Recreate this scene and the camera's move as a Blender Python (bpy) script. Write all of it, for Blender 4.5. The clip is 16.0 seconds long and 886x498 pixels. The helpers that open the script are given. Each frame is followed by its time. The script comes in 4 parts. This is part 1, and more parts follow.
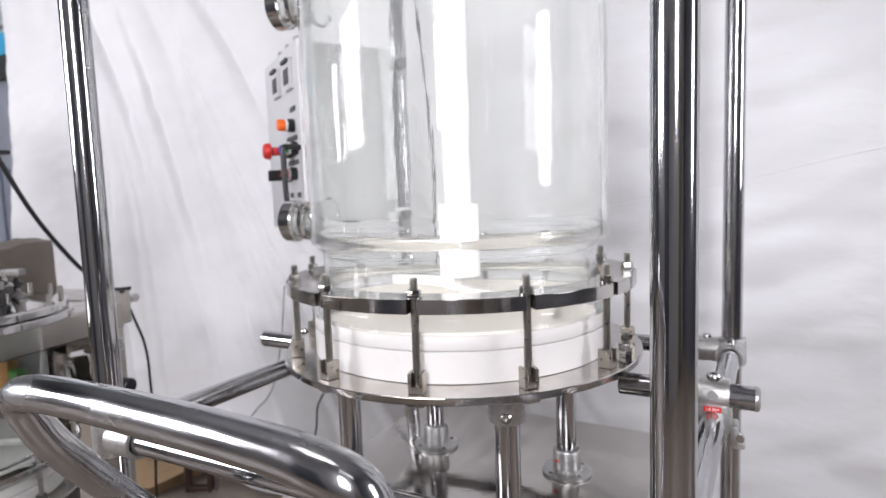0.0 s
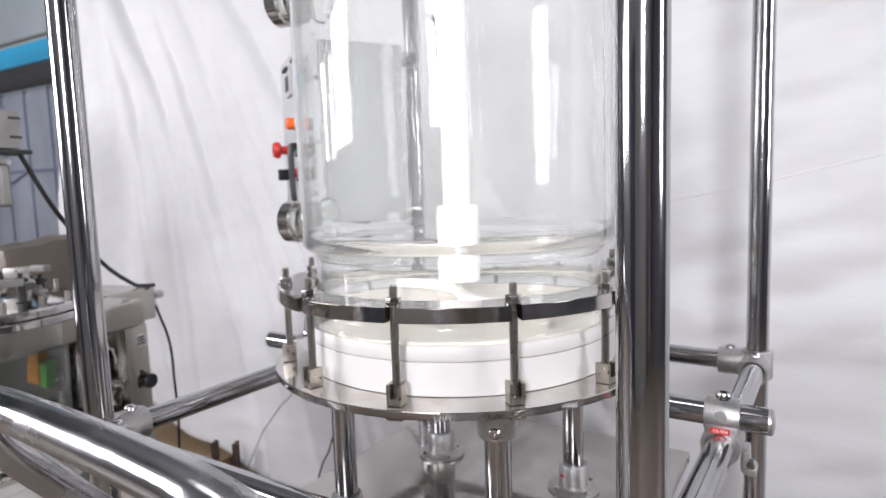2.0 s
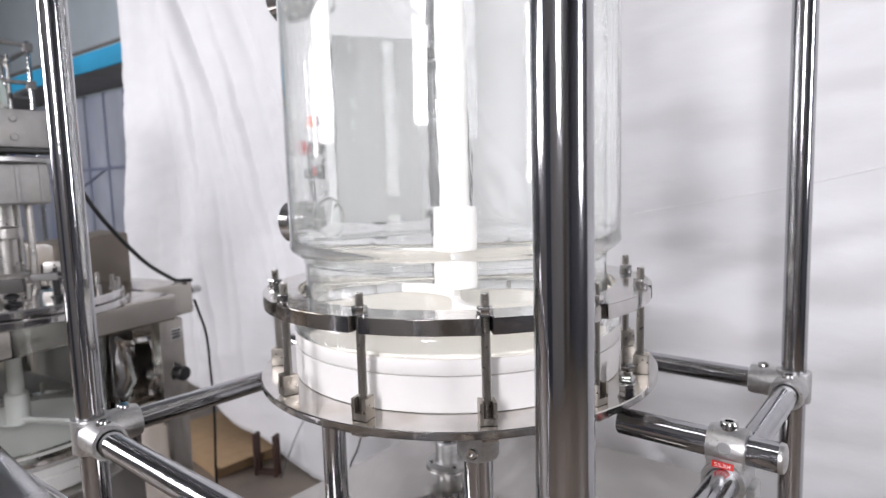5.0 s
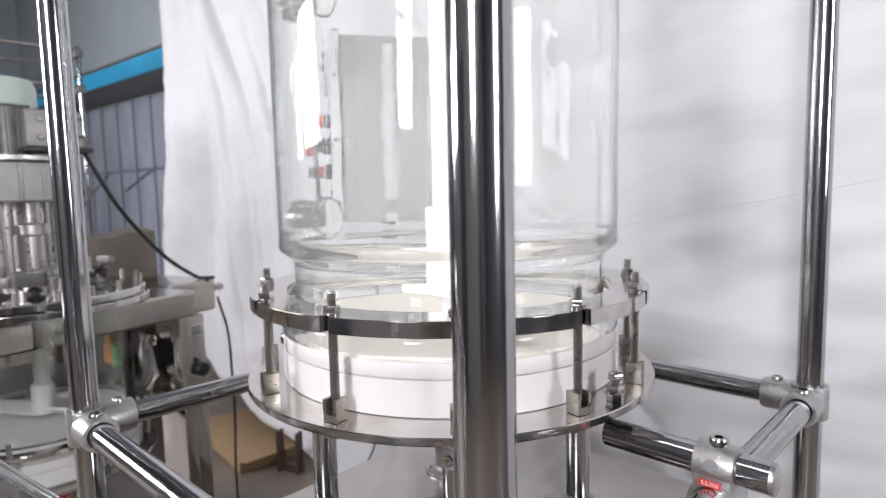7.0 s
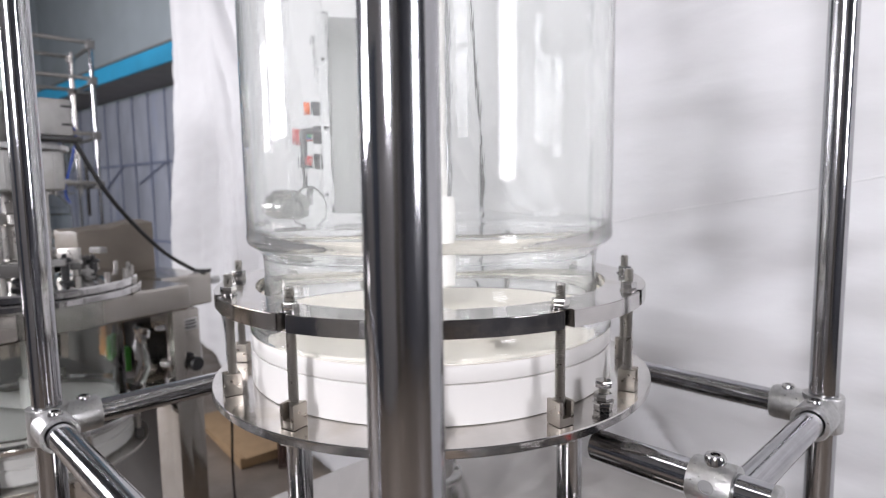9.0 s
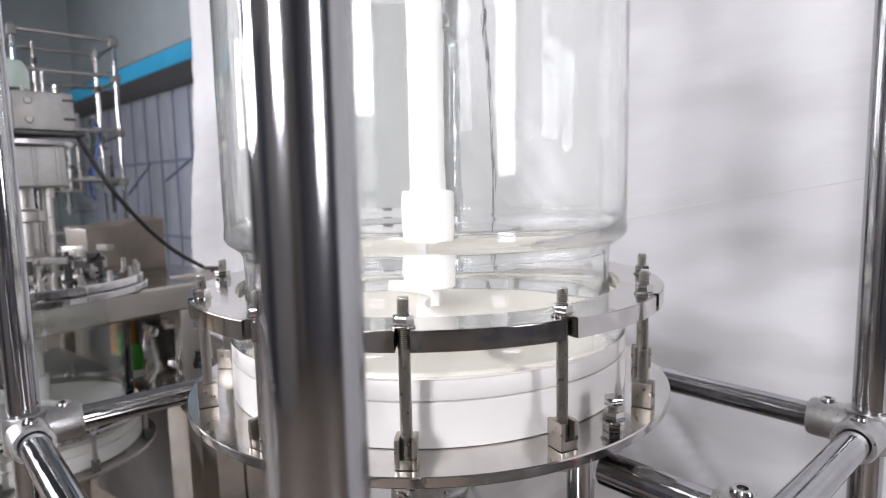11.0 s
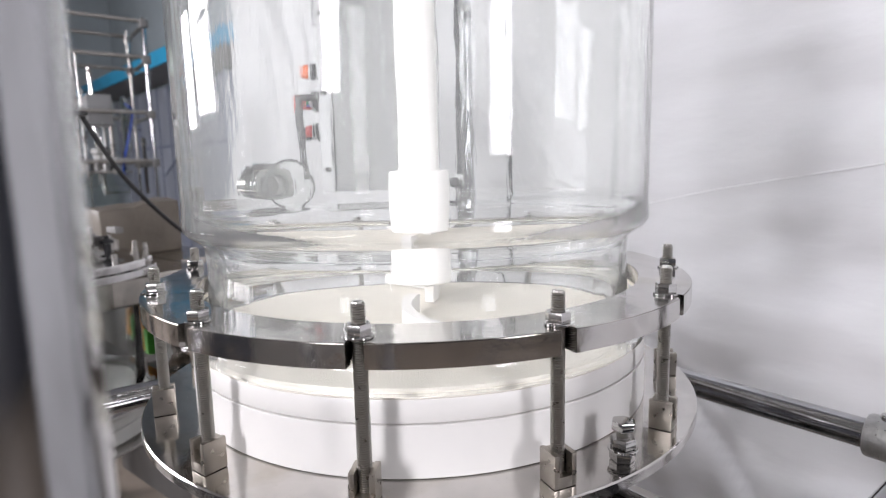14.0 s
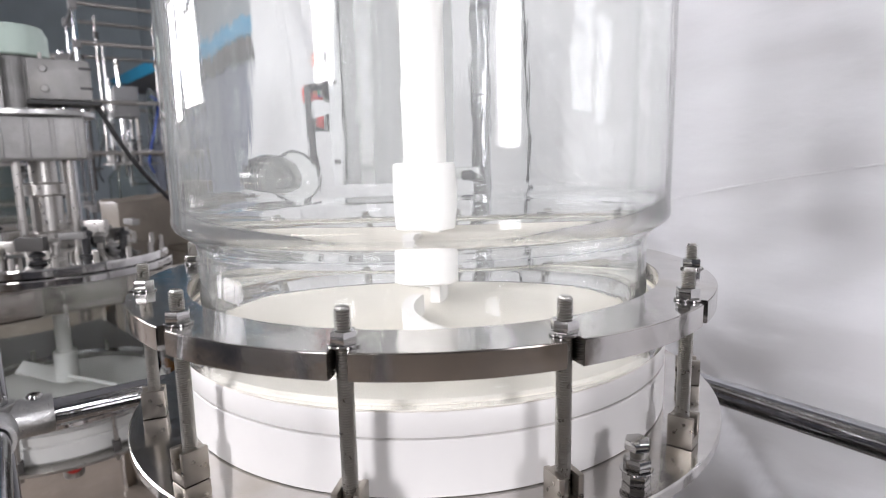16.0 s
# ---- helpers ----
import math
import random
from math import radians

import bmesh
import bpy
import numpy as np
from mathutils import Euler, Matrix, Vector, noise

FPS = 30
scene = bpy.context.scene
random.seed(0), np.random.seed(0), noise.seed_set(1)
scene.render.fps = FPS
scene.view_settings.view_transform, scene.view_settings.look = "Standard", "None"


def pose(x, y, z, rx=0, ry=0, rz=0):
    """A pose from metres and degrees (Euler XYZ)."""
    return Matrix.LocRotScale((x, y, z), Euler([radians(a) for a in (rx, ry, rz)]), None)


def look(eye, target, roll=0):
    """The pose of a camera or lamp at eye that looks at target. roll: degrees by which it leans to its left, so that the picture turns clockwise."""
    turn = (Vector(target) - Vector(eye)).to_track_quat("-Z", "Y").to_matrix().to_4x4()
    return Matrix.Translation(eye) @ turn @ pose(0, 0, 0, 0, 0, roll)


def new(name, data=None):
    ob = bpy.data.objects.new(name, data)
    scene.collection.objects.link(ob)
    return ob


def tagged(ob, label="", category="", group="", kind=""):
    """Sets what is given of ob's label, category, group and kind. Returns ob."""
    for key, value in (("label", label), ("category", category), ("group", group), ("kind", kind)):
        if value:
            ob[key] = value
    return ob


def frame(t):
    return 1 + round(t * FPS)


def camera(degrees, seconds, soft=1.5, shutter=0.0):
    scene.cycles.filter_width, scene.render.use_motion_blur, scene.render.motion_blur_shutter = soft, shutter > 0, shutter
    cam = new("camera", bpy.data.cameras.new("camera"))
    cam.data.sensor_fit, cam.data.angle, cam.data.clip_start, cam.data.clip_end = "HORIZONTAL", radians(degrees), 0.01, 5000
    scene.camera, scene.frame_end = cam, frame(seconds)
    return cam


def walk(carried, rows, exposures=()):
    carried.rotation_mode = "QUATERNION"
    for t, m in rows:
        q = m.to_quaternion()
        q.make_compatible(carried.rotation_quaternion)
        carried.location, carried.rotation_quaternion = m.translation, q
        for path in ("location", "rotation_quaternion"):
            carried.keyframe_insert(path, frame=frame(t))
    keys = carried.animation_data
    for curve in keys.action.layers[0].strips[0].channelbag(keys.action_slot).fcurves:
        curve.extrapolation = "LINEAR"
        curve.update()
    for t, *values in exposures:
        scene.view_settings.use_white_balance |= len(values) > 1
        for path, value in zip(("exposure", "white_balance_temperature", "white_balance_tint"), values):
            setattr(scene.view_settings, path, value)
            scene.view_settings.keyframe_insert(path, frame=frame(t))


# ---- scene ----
EXPOSURE = -1.57
cam = camera(75.0, 16.0, 1.0)
cam.data.dof.use_dof, cam.data.dof.focus_distance, cam.data.dof.aperture_fstop = True, 0.50, 7.0
PATH = [
    (0, (-0.0232, 0.0037, 1.2446), (-0.5038, 0.8755, 1.1505), -1.97),
    (0.5, (-0.0143, 0.0213, 1.2454), (-0.5078, 0.8857, 1.1489), -2.07),
    (1, (-0.0015, 0.0400, 1.2447), (-0.5147, 0.8932, 1.1507), -1.96),
    (1.5, (0.0125, 0.0600, 1.2488), (-0.5173, 0.9023, 1.1496), -2.02),
    (2, (0.0228, 0.0804, 1.2492), (-0.5225, 0.9129, 1.1516), -1.87),
    (2.5, (0.0297, 0.0988, 1.2495), (-0.5333, 0.9194, 1.1511), -1.89),
    (3, (0.0395, 0.1176, 1.2525), (-0.5415, 0.9253, 1.1516), -1.88),
    (3.5, (0.0478, 0.1354, 1.2520), (-0.5479, 0.9325, 1.1530), -1.69),
    (4, (0.0579, 0.1534, 1.2534), (-0.5495, 0.9415, 1.1534), -1.64),
    (6.5, (0.1240, 0.2363, 1.2508), (-0.5543, 0.9647, 1.1544), -1.45),
    (7, (0.1300, 0.2526, 1.2466), (-0.5586, 0.9716, 1.1516), -1.26),
    (7.5, (0.1316, 0.2685, 1.2441), (-0.5643, 0.9803, 1.1484), -1.32),
    (8, (0.1320, 0.2902, 1.2420), (-0.5698, 0.9959, 1.1445), -1.36),
    (8.5, (0.1288, 0.3105, 1.2375), (-0.5760, 1.0129, 1.1383), -1.11),
    (9, (0.1239, 0.3312, 1.2360), (-0.5846, 1.0296, 1.1349), -0.80),
    (11.5, (0.0934, 0.4289, 1.2304), (-0.6533, 1.0846, 1.1188), -1.31),
    (12, (0.0878, 0.4496, 1.2294), (-0.6648, 1.0976, 1.1125), -1.34),
    (12.5, (0.0823, 0.4680, 1.2298), (-0.6753, 1.1087, 1.1050), -1.35),
    (13, (0.0745, 0.4838, 1.2300), (-0.6884, 1.1169, 1.0984), -1.32),
    (13.5, (0.0685, 0.4976, 1.2296), (-0.7016, 1.1208, 1.0937), -1.45),
    (14, (0.0614, 0.5118, 1.2296), (-0.7158, 1.1252, 1.0896), -1.33),
    (14.5, (0.0579, 0.5238, 1.2307), (-0.7278, 1.1254, 1.0866), -1.20),
    (15, (0.0518, 0.5354, 1.2314), (-0.7397, 1.1289, 1.0851), -1.33),
    (15.5, (0.0460, 0.5441, 1.2305), (-0.7502, 1.1306, 1.0820), -1.31),
    (16, (0.0424, 0.5526, 1.2287), (-0.7592, 1.1309, 1.0771), -1.17),
]
walk(cam, [(t, look(eye, aim, roll)) for t, eye, aim, roll in PATH])

# ---- world, daylight and lamps ----
world = bpy.data.worlds.new("sky")
scene.world = world
world.use_nodes = True
wn = world.node_tree.nodes
sky = wn.new("ShaderNodeTexSky")
sky.sky_type = 'NISHITA'
sky.sun_disc = False
sky.sun_elevation = radians(48)
sky.sun_rotation = radians(200)
world.node_tree.links.new(sky.outputs["Color"], wn["Background"].inputs["Color"])
wn["Background"].inputs["Strength"].default_value = 0.12
scene.view_settings.exposure = EXPOSURE


def area_lamp(name, eye, target, width, height, watts, colour):
    data = bpy.data.lights.new(name, 'AREA')
    data.shape, data.size, data.size_y, data.energy, data.color = 'RECTANGLE', width, height, watts, colour
    ob = new(name, data)
    ob.matrix_world = look(eye, target)
    return ob


DAY = (0.958, 0.937, 1.0)
# daylight in the long wall's high windows; the end-wall opening is added fill
SOUTH_Y = -2.4
SOUTH = ((-6.2, 1.4), (-3.9, 1.4), (0.75, 0.6))
for (wx, ww), watts in zip(SOUTH, (400, 440, 345)):
    area_lamp("window_light", (wx, SOUTH_Y + 0.09, 2.27), (-0.6 + 0.6 * wx + 0.3, 1.0, 1.1), ww - 0.08, 1.2, watts, DAY)
# Added fill, no window known there; brightens the right side of the filter body.
area_lamp("window_light", (3.42, 0.90, 1.9), (-0.4, 0.85, 1.05), 0.65, 1.3, 170, DAY)
# unseen ceiling strip lamps, added as weak fill from above
for lx, ly, watts in ((-0.9, -0.35, 26), (0.9, -1.0, 10)):
    area_lamp("overhead_fill", (lx, ly, 3.30), (lx, ly + 0.0001, 0), 1.2, 0.14, watts, (1.0, 0.955, 0.965))


# ---- materials ----
def material(name, colour, rough=0.5, metal=0.0, vary=0.0, scale=20.0, bump=0.0, bump_scale=60.0, stretch=(1, 1, 1),
             rough_vary=0.0, transmission=0.0, ior=1.5, spec=0.5, stain=None, coat=0.0, sheen=0.0):
    m = bpy.data.materials.new(name)
    m.use_nodes = True
    nt = m.node_tree
    b = nt.nodes["Principled BSDF"]
    b.inputs["Base Color"].default_value = (*colour, 1)
    b.inputs["Roughness"].default_value = rough
    b.inputs["Metallic"].default_value = metal
    b.inputs["Transmission Weight"].default_value = transmission
    b.inputs["IOR"].default_value = ior
    b.inputs["Specular IOR Level"].default_value = spec
    b.inputs["Coat Weight"].default_value = coat
    b.inputs["Sheen Weight"].default_value = sheen
    tc = nt.nodes.new("ShaderNodeTexCoord")
    mp = nt.nodes.new("ShaderNodeMapping")
    mp.inputs["Scale"].default_value = stretch
    nt.links.new(tc.outputs["Object"], mp.inputs["Vector"])

    def tex(s, detail=6.0):
        n = nt.nodes.new("ShaderNodeTexNoise")
        n.inputs["Scale"].default_value, n.inputs["Detail"].default_value = s, detail
        nt.links.new(mp.outputs["Vector"], n.inputs["Vector"])
        return n.outputs["Fac"]

    def ramp(fac, a, c, lo=0.3, hi=0.7):
        r = nt.nodes.new("ShaderNodeMapRange")
        r.inputs["From Min"].default_value, r.inputs["From Max"].default_value = lo, hi
        r.inputs["To Min"].default_value, r.inputs["To Max"].default_value = a, c
        nt.links.new(fac, r.inputs["Value"])
        return r.outputs["Result"]

    if vary:
        mix = nt.nodes.new("ShaderNodeMix")
        mix.data_type = 'RGBA'
        mix.blend_type = 'MULTIPLY'
        mix.inputs["Factor"].default_value = 1
        mix.inputs["A"].default_value = (*colour, 1)
        add = nt.nodes.new("ShaderNodeMath")
        add.operation = 'MULTIPLY'
        nt.links.new(ramp(tex(scale), 1 - vary, 1.0), add.inputs[0])
        nt.links.new(ramp(tex(scale * 0.17, 3), 1 - vary, 1.0), add.inputs[1])
        comb = nt.nodes.new("ShaderNodeCombineColor")
        for k in ("Red", "Green", "Blue"):
            nt.links.new(add.outputs[0], comb.inputs[k])
        nt.links.new(comb.outputs[0], mix.inputs["B"])
        out = mix.outputs["Result"]
        if stain:
            m2 = nt.nodes.new("ShaderNodeMix")
            m2.data_type = 'RGBA'
            nt.links.new(out, m2.inputs["A"])
            m2.inputs["B"].default_value = (*stain, 1)
            nt.links.new(ramp(tex(scale * 0.35, 8), 0, 0.7, 0.55, 0.72), m2.inputs["Factor"])
            out = m2.outputs["Result"]
        nt.links.new(out, b.inputs["Base Color"])
    if rough_vary:
        nt.links.new(ramp(tex(scale * 1.7), max(rough - rough_vary, 0.01), rough + rough_vary), b.inputs["Roughness"])
    if bump:
        bp = nt.nodes.new("ShaderNodeBump")
        bp.inputs["Strength"].default_value = 1
        bp.inputs["Distance"].default_value = bump
        nt.links.new(tex(bump_scale), bp.inputs["Height"])
        nt.links.new(bp.outputs["Normal"], b.inputs["Normal"])
    return m


STEEL = material("polished_steel", (0.62, 0.61, 0.60), 0.10, 1, 0.12, 30, 0.00012, 25, (1, 1, 0.15), 0.05)
TUBE = material("polished_tube", (0.47, 0.47, 0.485), 0.12, 1, 0.10, 60, 0.0001, 90, (1, 1, 0.02), 0.05)
SHEET = material("brushed_sheet", (0.50, 0.47, 0.43), 0.17, 1, 0.10, 14, 0.0006, 2.5, (1, 1, 1), 0.08)
TRAYM = material("tray_sheet", (0.50, 0.48, 0.455), 0.10, 1, 0.10, 9, 0.0016, 6, (1, 1, 1), 0.04)
RINGM = material("worn_polished_ring", (0.66, 0.64, 0.62), 0.13, 1, 0.14, 34, 0.0016, 8, (1, 1, 1), 0.06, stain=(0.46, 0.41, 0.34))
SATIN = material("satin_tube", (0.54, 0.545, 0.56), 0.21, 1, 0.16, 14, 0.0016, 16, (0.6, 1, 1), 0.13)
CAST = material("cast_fitting", (0.60, 0.60, 0.59), 0.38, 1, 0.18, 180, 0.0004, 420, (1, 1, 1), 0.12)
THREAD = material("threaded_steel", (0.47, 0.455, 0.43), 0.33, 1, 0.05, 60, 0, 1, (1, 1, 1), 0.08)
CLEVIS = material("worn_cast_clevis", (0.47, 0.435, 0.385), 0.33, 1, 0.10, 50, 0.0003, 120, (1, 1, 1), 0.10)
PTFE = material("white_ptfe", (0.80, 0.782, 0.755), 0.42, 0, 0.03, 25, 0.0002, 70, (1, 1, 1), 0.08)
CREAM = material("cream_cloth", (0.80, 0.76, 0.68), 0.75, 0, 0.08, 40, 0.0006, 500)
GASKET = material("cream_gasket", (0.74, 0.70, 0.60), 0.55, 0, 0.1, 60)
DARK = material("dark_gasket", (0.02, 0.02, 0.02), 0.5, 0, 0.2, 60)
# Diffuse share paints in dust haze and a veil of bright reflections.
GLASS = material("hazed_borosilicate_glass", (0.975, 0.988, 0.972), 0.0, 0, transmission=0.955, ior=1.43, bump=0.0010, bump_scale=12, stretch=(1, 1, 0.16))
GLASS2 = material("far_vessel_glass", (0.86, 0.89, 0.875), 0.02, 0, transmission=1.0, ior=1.3, bump=0.0008, bump_scale=12)
PAINT = material("grey_enclosure_paint", (0.29, 0.29, 0.29), 0.42, 0, 0.05, 30, 0.0003, 350)
PAINTL = material("pale_door_paint", (0.55, 0.55, 0.56), 0.42, 0, 0.05, 30, 0.0003, 350)
BLACK = material("black_plastic", (0.015, 0.015, 0.017), 0.38, 0, 0.3, 70)
RUBBER = material("black_cable_sheath", (0.012, 0.012, 0.013), 0.5, 0, 0.3, 90)
RED = material("red_plastic", (0.62, 0.035, 0.03), 0.33, 0, 0.1, 80)
ORANGE = material("orange_lens", (0.9, 0.16, 0.02), 0.25, 0, 0.1, 80)
BLUEP = material("blue_plastic", (0.03, 0.10, 0.55), 0.33, 0, 0.1, 80)
GREENP = material("green_plastic", (0.03, 0.38, 0.16), 0.33, 0, 0.1, 80)
WHITEP = material("white_label", (0.8, 0.8, 0.8), 0.5, 0, 0.05, 80)
GREYP = material("grey_label", (0.10, 0.10, 0.105), 0.7, 0, 0.2, 80, spec=0.2)
CLOTH = material("white_backdrop_cloth", (0.68, 0.68, 0.69), 0.9, 0, 0.05, 5, 0.002, 15, (1, 1, 2.2), sheen=0.2)
# White plastic toned down for the shade around the far vessel.
SHADEP = material("shaded_white_plastic", (0.66, 0.66, 0.63), 0.5, 0, 0.12, 12, 0.0003, 60, stain=(0.42, 0.41, 0.37))
LEAFP = material("bright_green_plastic", (0.10, 0.50, 0.06), 0.35, 0, 0.2, 40)
AMBER = material("amber_sack", (0.72, 0.30, 0.04), 0.45, 0, 0.4, 30, 0.001, 60)
WALLP = material("pale_wall_paint", (0.44, 0.50, 0.53), 0.8, 0, 0.10, 3, 0.002, 30, stain=(0.33, 0.38, 0.38))
WALLW = material("light_wall_paint", (0.42, 0.41, 0.40), 0.8, 0, 0.10, 3, 0.002, 30)
BLUEW = material("bright_blue_paint", (0.03, 0.36, 0.62), 0.5, 0, 0.15, 5)
SOFFIT = material("grey_soffit_concrete", (0.26, 0.255, 0.25), 0.85, 0, 0.15, 6, 0.002, 30)
SHUTTER = material("blue_grey_window_film", (0.46, 0.49, 0.57), 0.5, 0, 0.25, 5, 0.001, 12, (1, 1, 0.5), stain=(0.22, 0.27, 0.43))
FILMBAR = material("blue_grey_window_bar", (0.23, 0.26, 0.36), 0.55, 0, 0.2, 9)
FLOORM = material("brown_stained_floor", (0.25, 0.205, 0.165), 0.45, 0, 0.25, 5, 0.002, 40, rough_vary=0.15, stain=(0.14, 0.115, 0.09))
CARD = material("brown_cardboard", (0.36, 0.24, 0.13), 0.8, 0, 0.15, 20, 0.0005, 200)
BAG = material("beige_plastic_wrap", (0.20, 0.17, 0.135), 0.45, 0, 0.2, 9, 0.01, 8)
MINT = material("pale_green_motor_paint", (0.46, 0.56, 0.50), 0.4, 0, 0.12, 10)
GREYM = material("grey_motor_paint", (0.31, 0.305, 0.295), 0.42, 0.3, 0.25, 25, 0.001, 60, stain=(0.22, 0.21, 0.19))
# Dark small gear; also paints the shade under the table on panel and shelves.
DULLD = material("dark_gear_and_shade", (0.085, 0.080, 0.075), 0.5, 0, 0.3, 9, 0.001, 30, stain=(0.13, 0.11, 0.09))
WOODM = material("dark_stained_wood", (0.07, 0.035, 0.025), 0.5, 0, 0.3, 20)
# For the unseen end wall; dark so the posts mirror a dark core.
WALLD = material("dark_reflection_wall", (0.11, 0.115, 0.135), 0.7, 0, 0.25, 3, 0.002, 20)
CEIL = material("ceiling_paint", (0.38, 0.38, 0.39), 0.9, 0, 0.1, 3)


# ---- mesh helpers ----
def flat_normals(me, angle=35):
    for p in me.polygons:
        p.use_smooth = True
    me.set_sharp_from_angle(angle=radians(angle))


def mesh_of(bm, mat, name, angle=35):
    me = bpy.data.meshes.new(name)
    bmesh.ops.recalc_face_normals(bm, faces=bm.faces)
    bm.to_mesh(me)
    bm.free()
    me.materials.append(mat)
    flat_normals(me, angle)
    return me


def part(name, bm, mat, parent=None, label="", m=None, angle=35):
    me = bm if isinstance(bm, bpy.types.Mesh) else mesh_of(bm, mat, name, angle)
    ob = new(name, me)
    if parent is not None:
        ob.parent = parent
    if m is not None:
        ob.matrix_basis = m
    if label:
        tagged(ob, label)
    return ob


def thing(name, at, label, category, group="", kind=""):
    ob = new(name)
    ob.empty_display_size = 0.05
    ob.matrix_basis = at if isinstance(at, Matrix) else Matrix.Translation(at)
    return tagged(ob, label, category, group, kind)


def box(size, at=(0, 0, 0), bevel=0.0, m=None, bm=None, seg=2):
    bm = bm or bmesh.new()
    r = bmesh.ops.create_cube(bm, size=1)
    vs = r["verts"]
    bmesh.ops.scale(bm, vec=size, verts=vs)
    bmesh.ops.translate(bm, vec=at, verts=vs)
    if bevel:
        es = list({e for v in vs for e in v.link_edges})
        out = bmesh.ops.bevel(bm, geom=es, offset=bevel, segments=seg, affect='EDGES', profile=0.7)
        vs = list({v for f in out["faces"] for v in f.verts} | {v for v in vs if v.is_valid})
    if m is not None:
        bmesh.ops.transform(bm, matrix=m, verts=[v for v in vs if v.is_valid])
    return bm


def lathe(profile, seg=48, bm=None, m=None, closed=False):
    """Turn a profile of (radius, height) round z; closed joins its last point to its first."""
    bm = bm or bmesh.new()
    rings = []
    for r, z in profile:
        if r < 1e-6:
            rings.append([bm.verts.new((0, 0, z))])
        else:
            rings.append([bm.verts.new((r * math.cos(2 * math.pi * k / seg), r * math.sin(2 * math.pi * k / seg), z)) for k in range(seg)])
    pairs = list(zip(rings, rings[1:])) + ([(rings[-1], rings[0])] if closed else [])
    for a, b in pairs:
        for k in range(seg):
            j = (k + 1) % seg
            if len(a) == 1 and len(b) == 1:
                continue
            if len(a) == 1:
                bm.faces.new((a[0], b[j], b[k]))
            elif len(b) == 1:
                bm.faces.new((a[k], a[j], b[0]))
            else:
                bm.faces.new((a[k], a[j], b[j], b[k]))
    if m is not None:
        bmesh.ops.transform(bm, matrix=m, verts=[v for ring in rings for v in ring])
    return bm


def disc(r, z0, z1, bevel=0.001, seg=64, r_in=0.0, bm=None, m=None):
    b = bevel
    if r_in:
        prof = [(r_in, z0 + b), (r_in + b, z0), (r - b, z0), (r, z0 + b), (r, z1 - b), (r - b, z1), (r_in + b, z1), (r_in, z1 - b)]
        return lathe(prof, seg, bm, m, True)
    return lathe([(0, z0), (r - b, z0), (r, z0 + b), (r, z1 - b), (r - b, z1), (0, z1)], seg, bm, m)


def along(p0, p1):
    """Pose with z from p0 towards p1."""
    p0, p1 = Vector(p0), Vector(p1)
    return Matrix.Translation(p0) @ (p1 - p0).to_track_quat('Z', 'Y').to_matrix().to_4x4()


def rod_between(p0, p1, r, seg=32, bevel=0.001, bm=None):
    return disc(r, 0, (Vector(p1) - Vector(p0)).length, bevel, seg, bm=bm, m=along(p0, p1))


def sweep(points, r, seg=16, bm=None):
    """A round tube along a smooth line through points."""
    pts = [Vector(p) for p in points]
    line = []
    for i in range(len(pts) - 1):
        a, b, c, d = pts[max(i - 1, 0)], pts[i], pts[i + 1], pts[min(i + 2, len(pts) - 1)]
        for k in range(8):
            t = k / 8
            line.append(0.5 * ((2 * b) + (c - a) * t + (2 * a - 5 * b + 4 * c - d) * t * t + (3 * b - a - 3 * c + d) * t ** 3))
    line.append(pts[-1])
    bm = bm or bmesh.new()
    rings = []
    up = Vector((0, 0, 1))
    for i, p in enumerate(line):
        d = (line[min(i + 1, len(line) - 1)] - line[max(i - 1, 0)]).normalized()
        side = d.cross(up)
        if side.length < 0.05:
            side = d.cross(Vector((0, 1, 0)))
        side.normalize()
        other = side.cross(d).normalized()
        up = other
        rings.append([bm.verts.new(p + r * (math.cos(2 * math.pi * k / seg) * side + math.sin(2 * math.pi * k / seg) * other)) for k in range(seg)])
    for a, b in zip(rings, rings[1:]):
        for k in range(seg):
            j = (k + 1) % seg
            bm.faces.new((a[k], a[j], b[j], b[k]))
    bm.faces.new(rings[0])
    bm.faces.new(rings[-1])
    return bm


def hexa(af, z0, z1, bm=None, m=None):
    r = af / 2 / math.cos(math.pi / 6)
    c = 0.12 * (z1 - z0)
    return lathe([(0, z0), (r * 0.93, z0), (r, z0 + c), (r, z1 - c), (r * 0.93, z1), (0, z1)], 6, bm, m)


def thread(r, z0, z1, pitch, seg=14):
    n = int((z1 - z0) / pitch)
    prof = [(0, z0)]
    for k in range(n):
        z = z0 + k * pitch
        prof += [(r * 0.74, z), (r * 0.98, z + pitch * 0.42), (r * 0.98, z + pitch * 0.58)]
    prof += [(r * 0.78, z0 + n * pitch), (r * 0.7, z1), (0, z1)]
    return lathe(prof, seg)


# ---- the room ----
def slab(name, size, at, mat, label, category, bevel=0.0):
    return tagged(part(name, box(size, at, bevel), mat), label, category, kind="structure")


slab("floor", (14.0, 8.4, 0.1), (-3.5, -0.3, -0.05), FLOORM, "stained brown workshop floor", "floor")
slab("ceiling", (14.0, 8.4, 0.1), (-3.5, -0.3, 5.05), CEIL, "plain white workshop ceiling", "ceiling")
slab("wall_east", (0.15, 2.34, 5.0), (3.575, 2.47, 2.5), WALLD, "unseen end wall, kept dark to be mirrored in the tubes", "wall")
slab("wall_west", (0.15, 7.85, 5.0), (-10.4, -0.55, 2.5), WALLP, "pale blue-grey painted workshop wall", "wall")


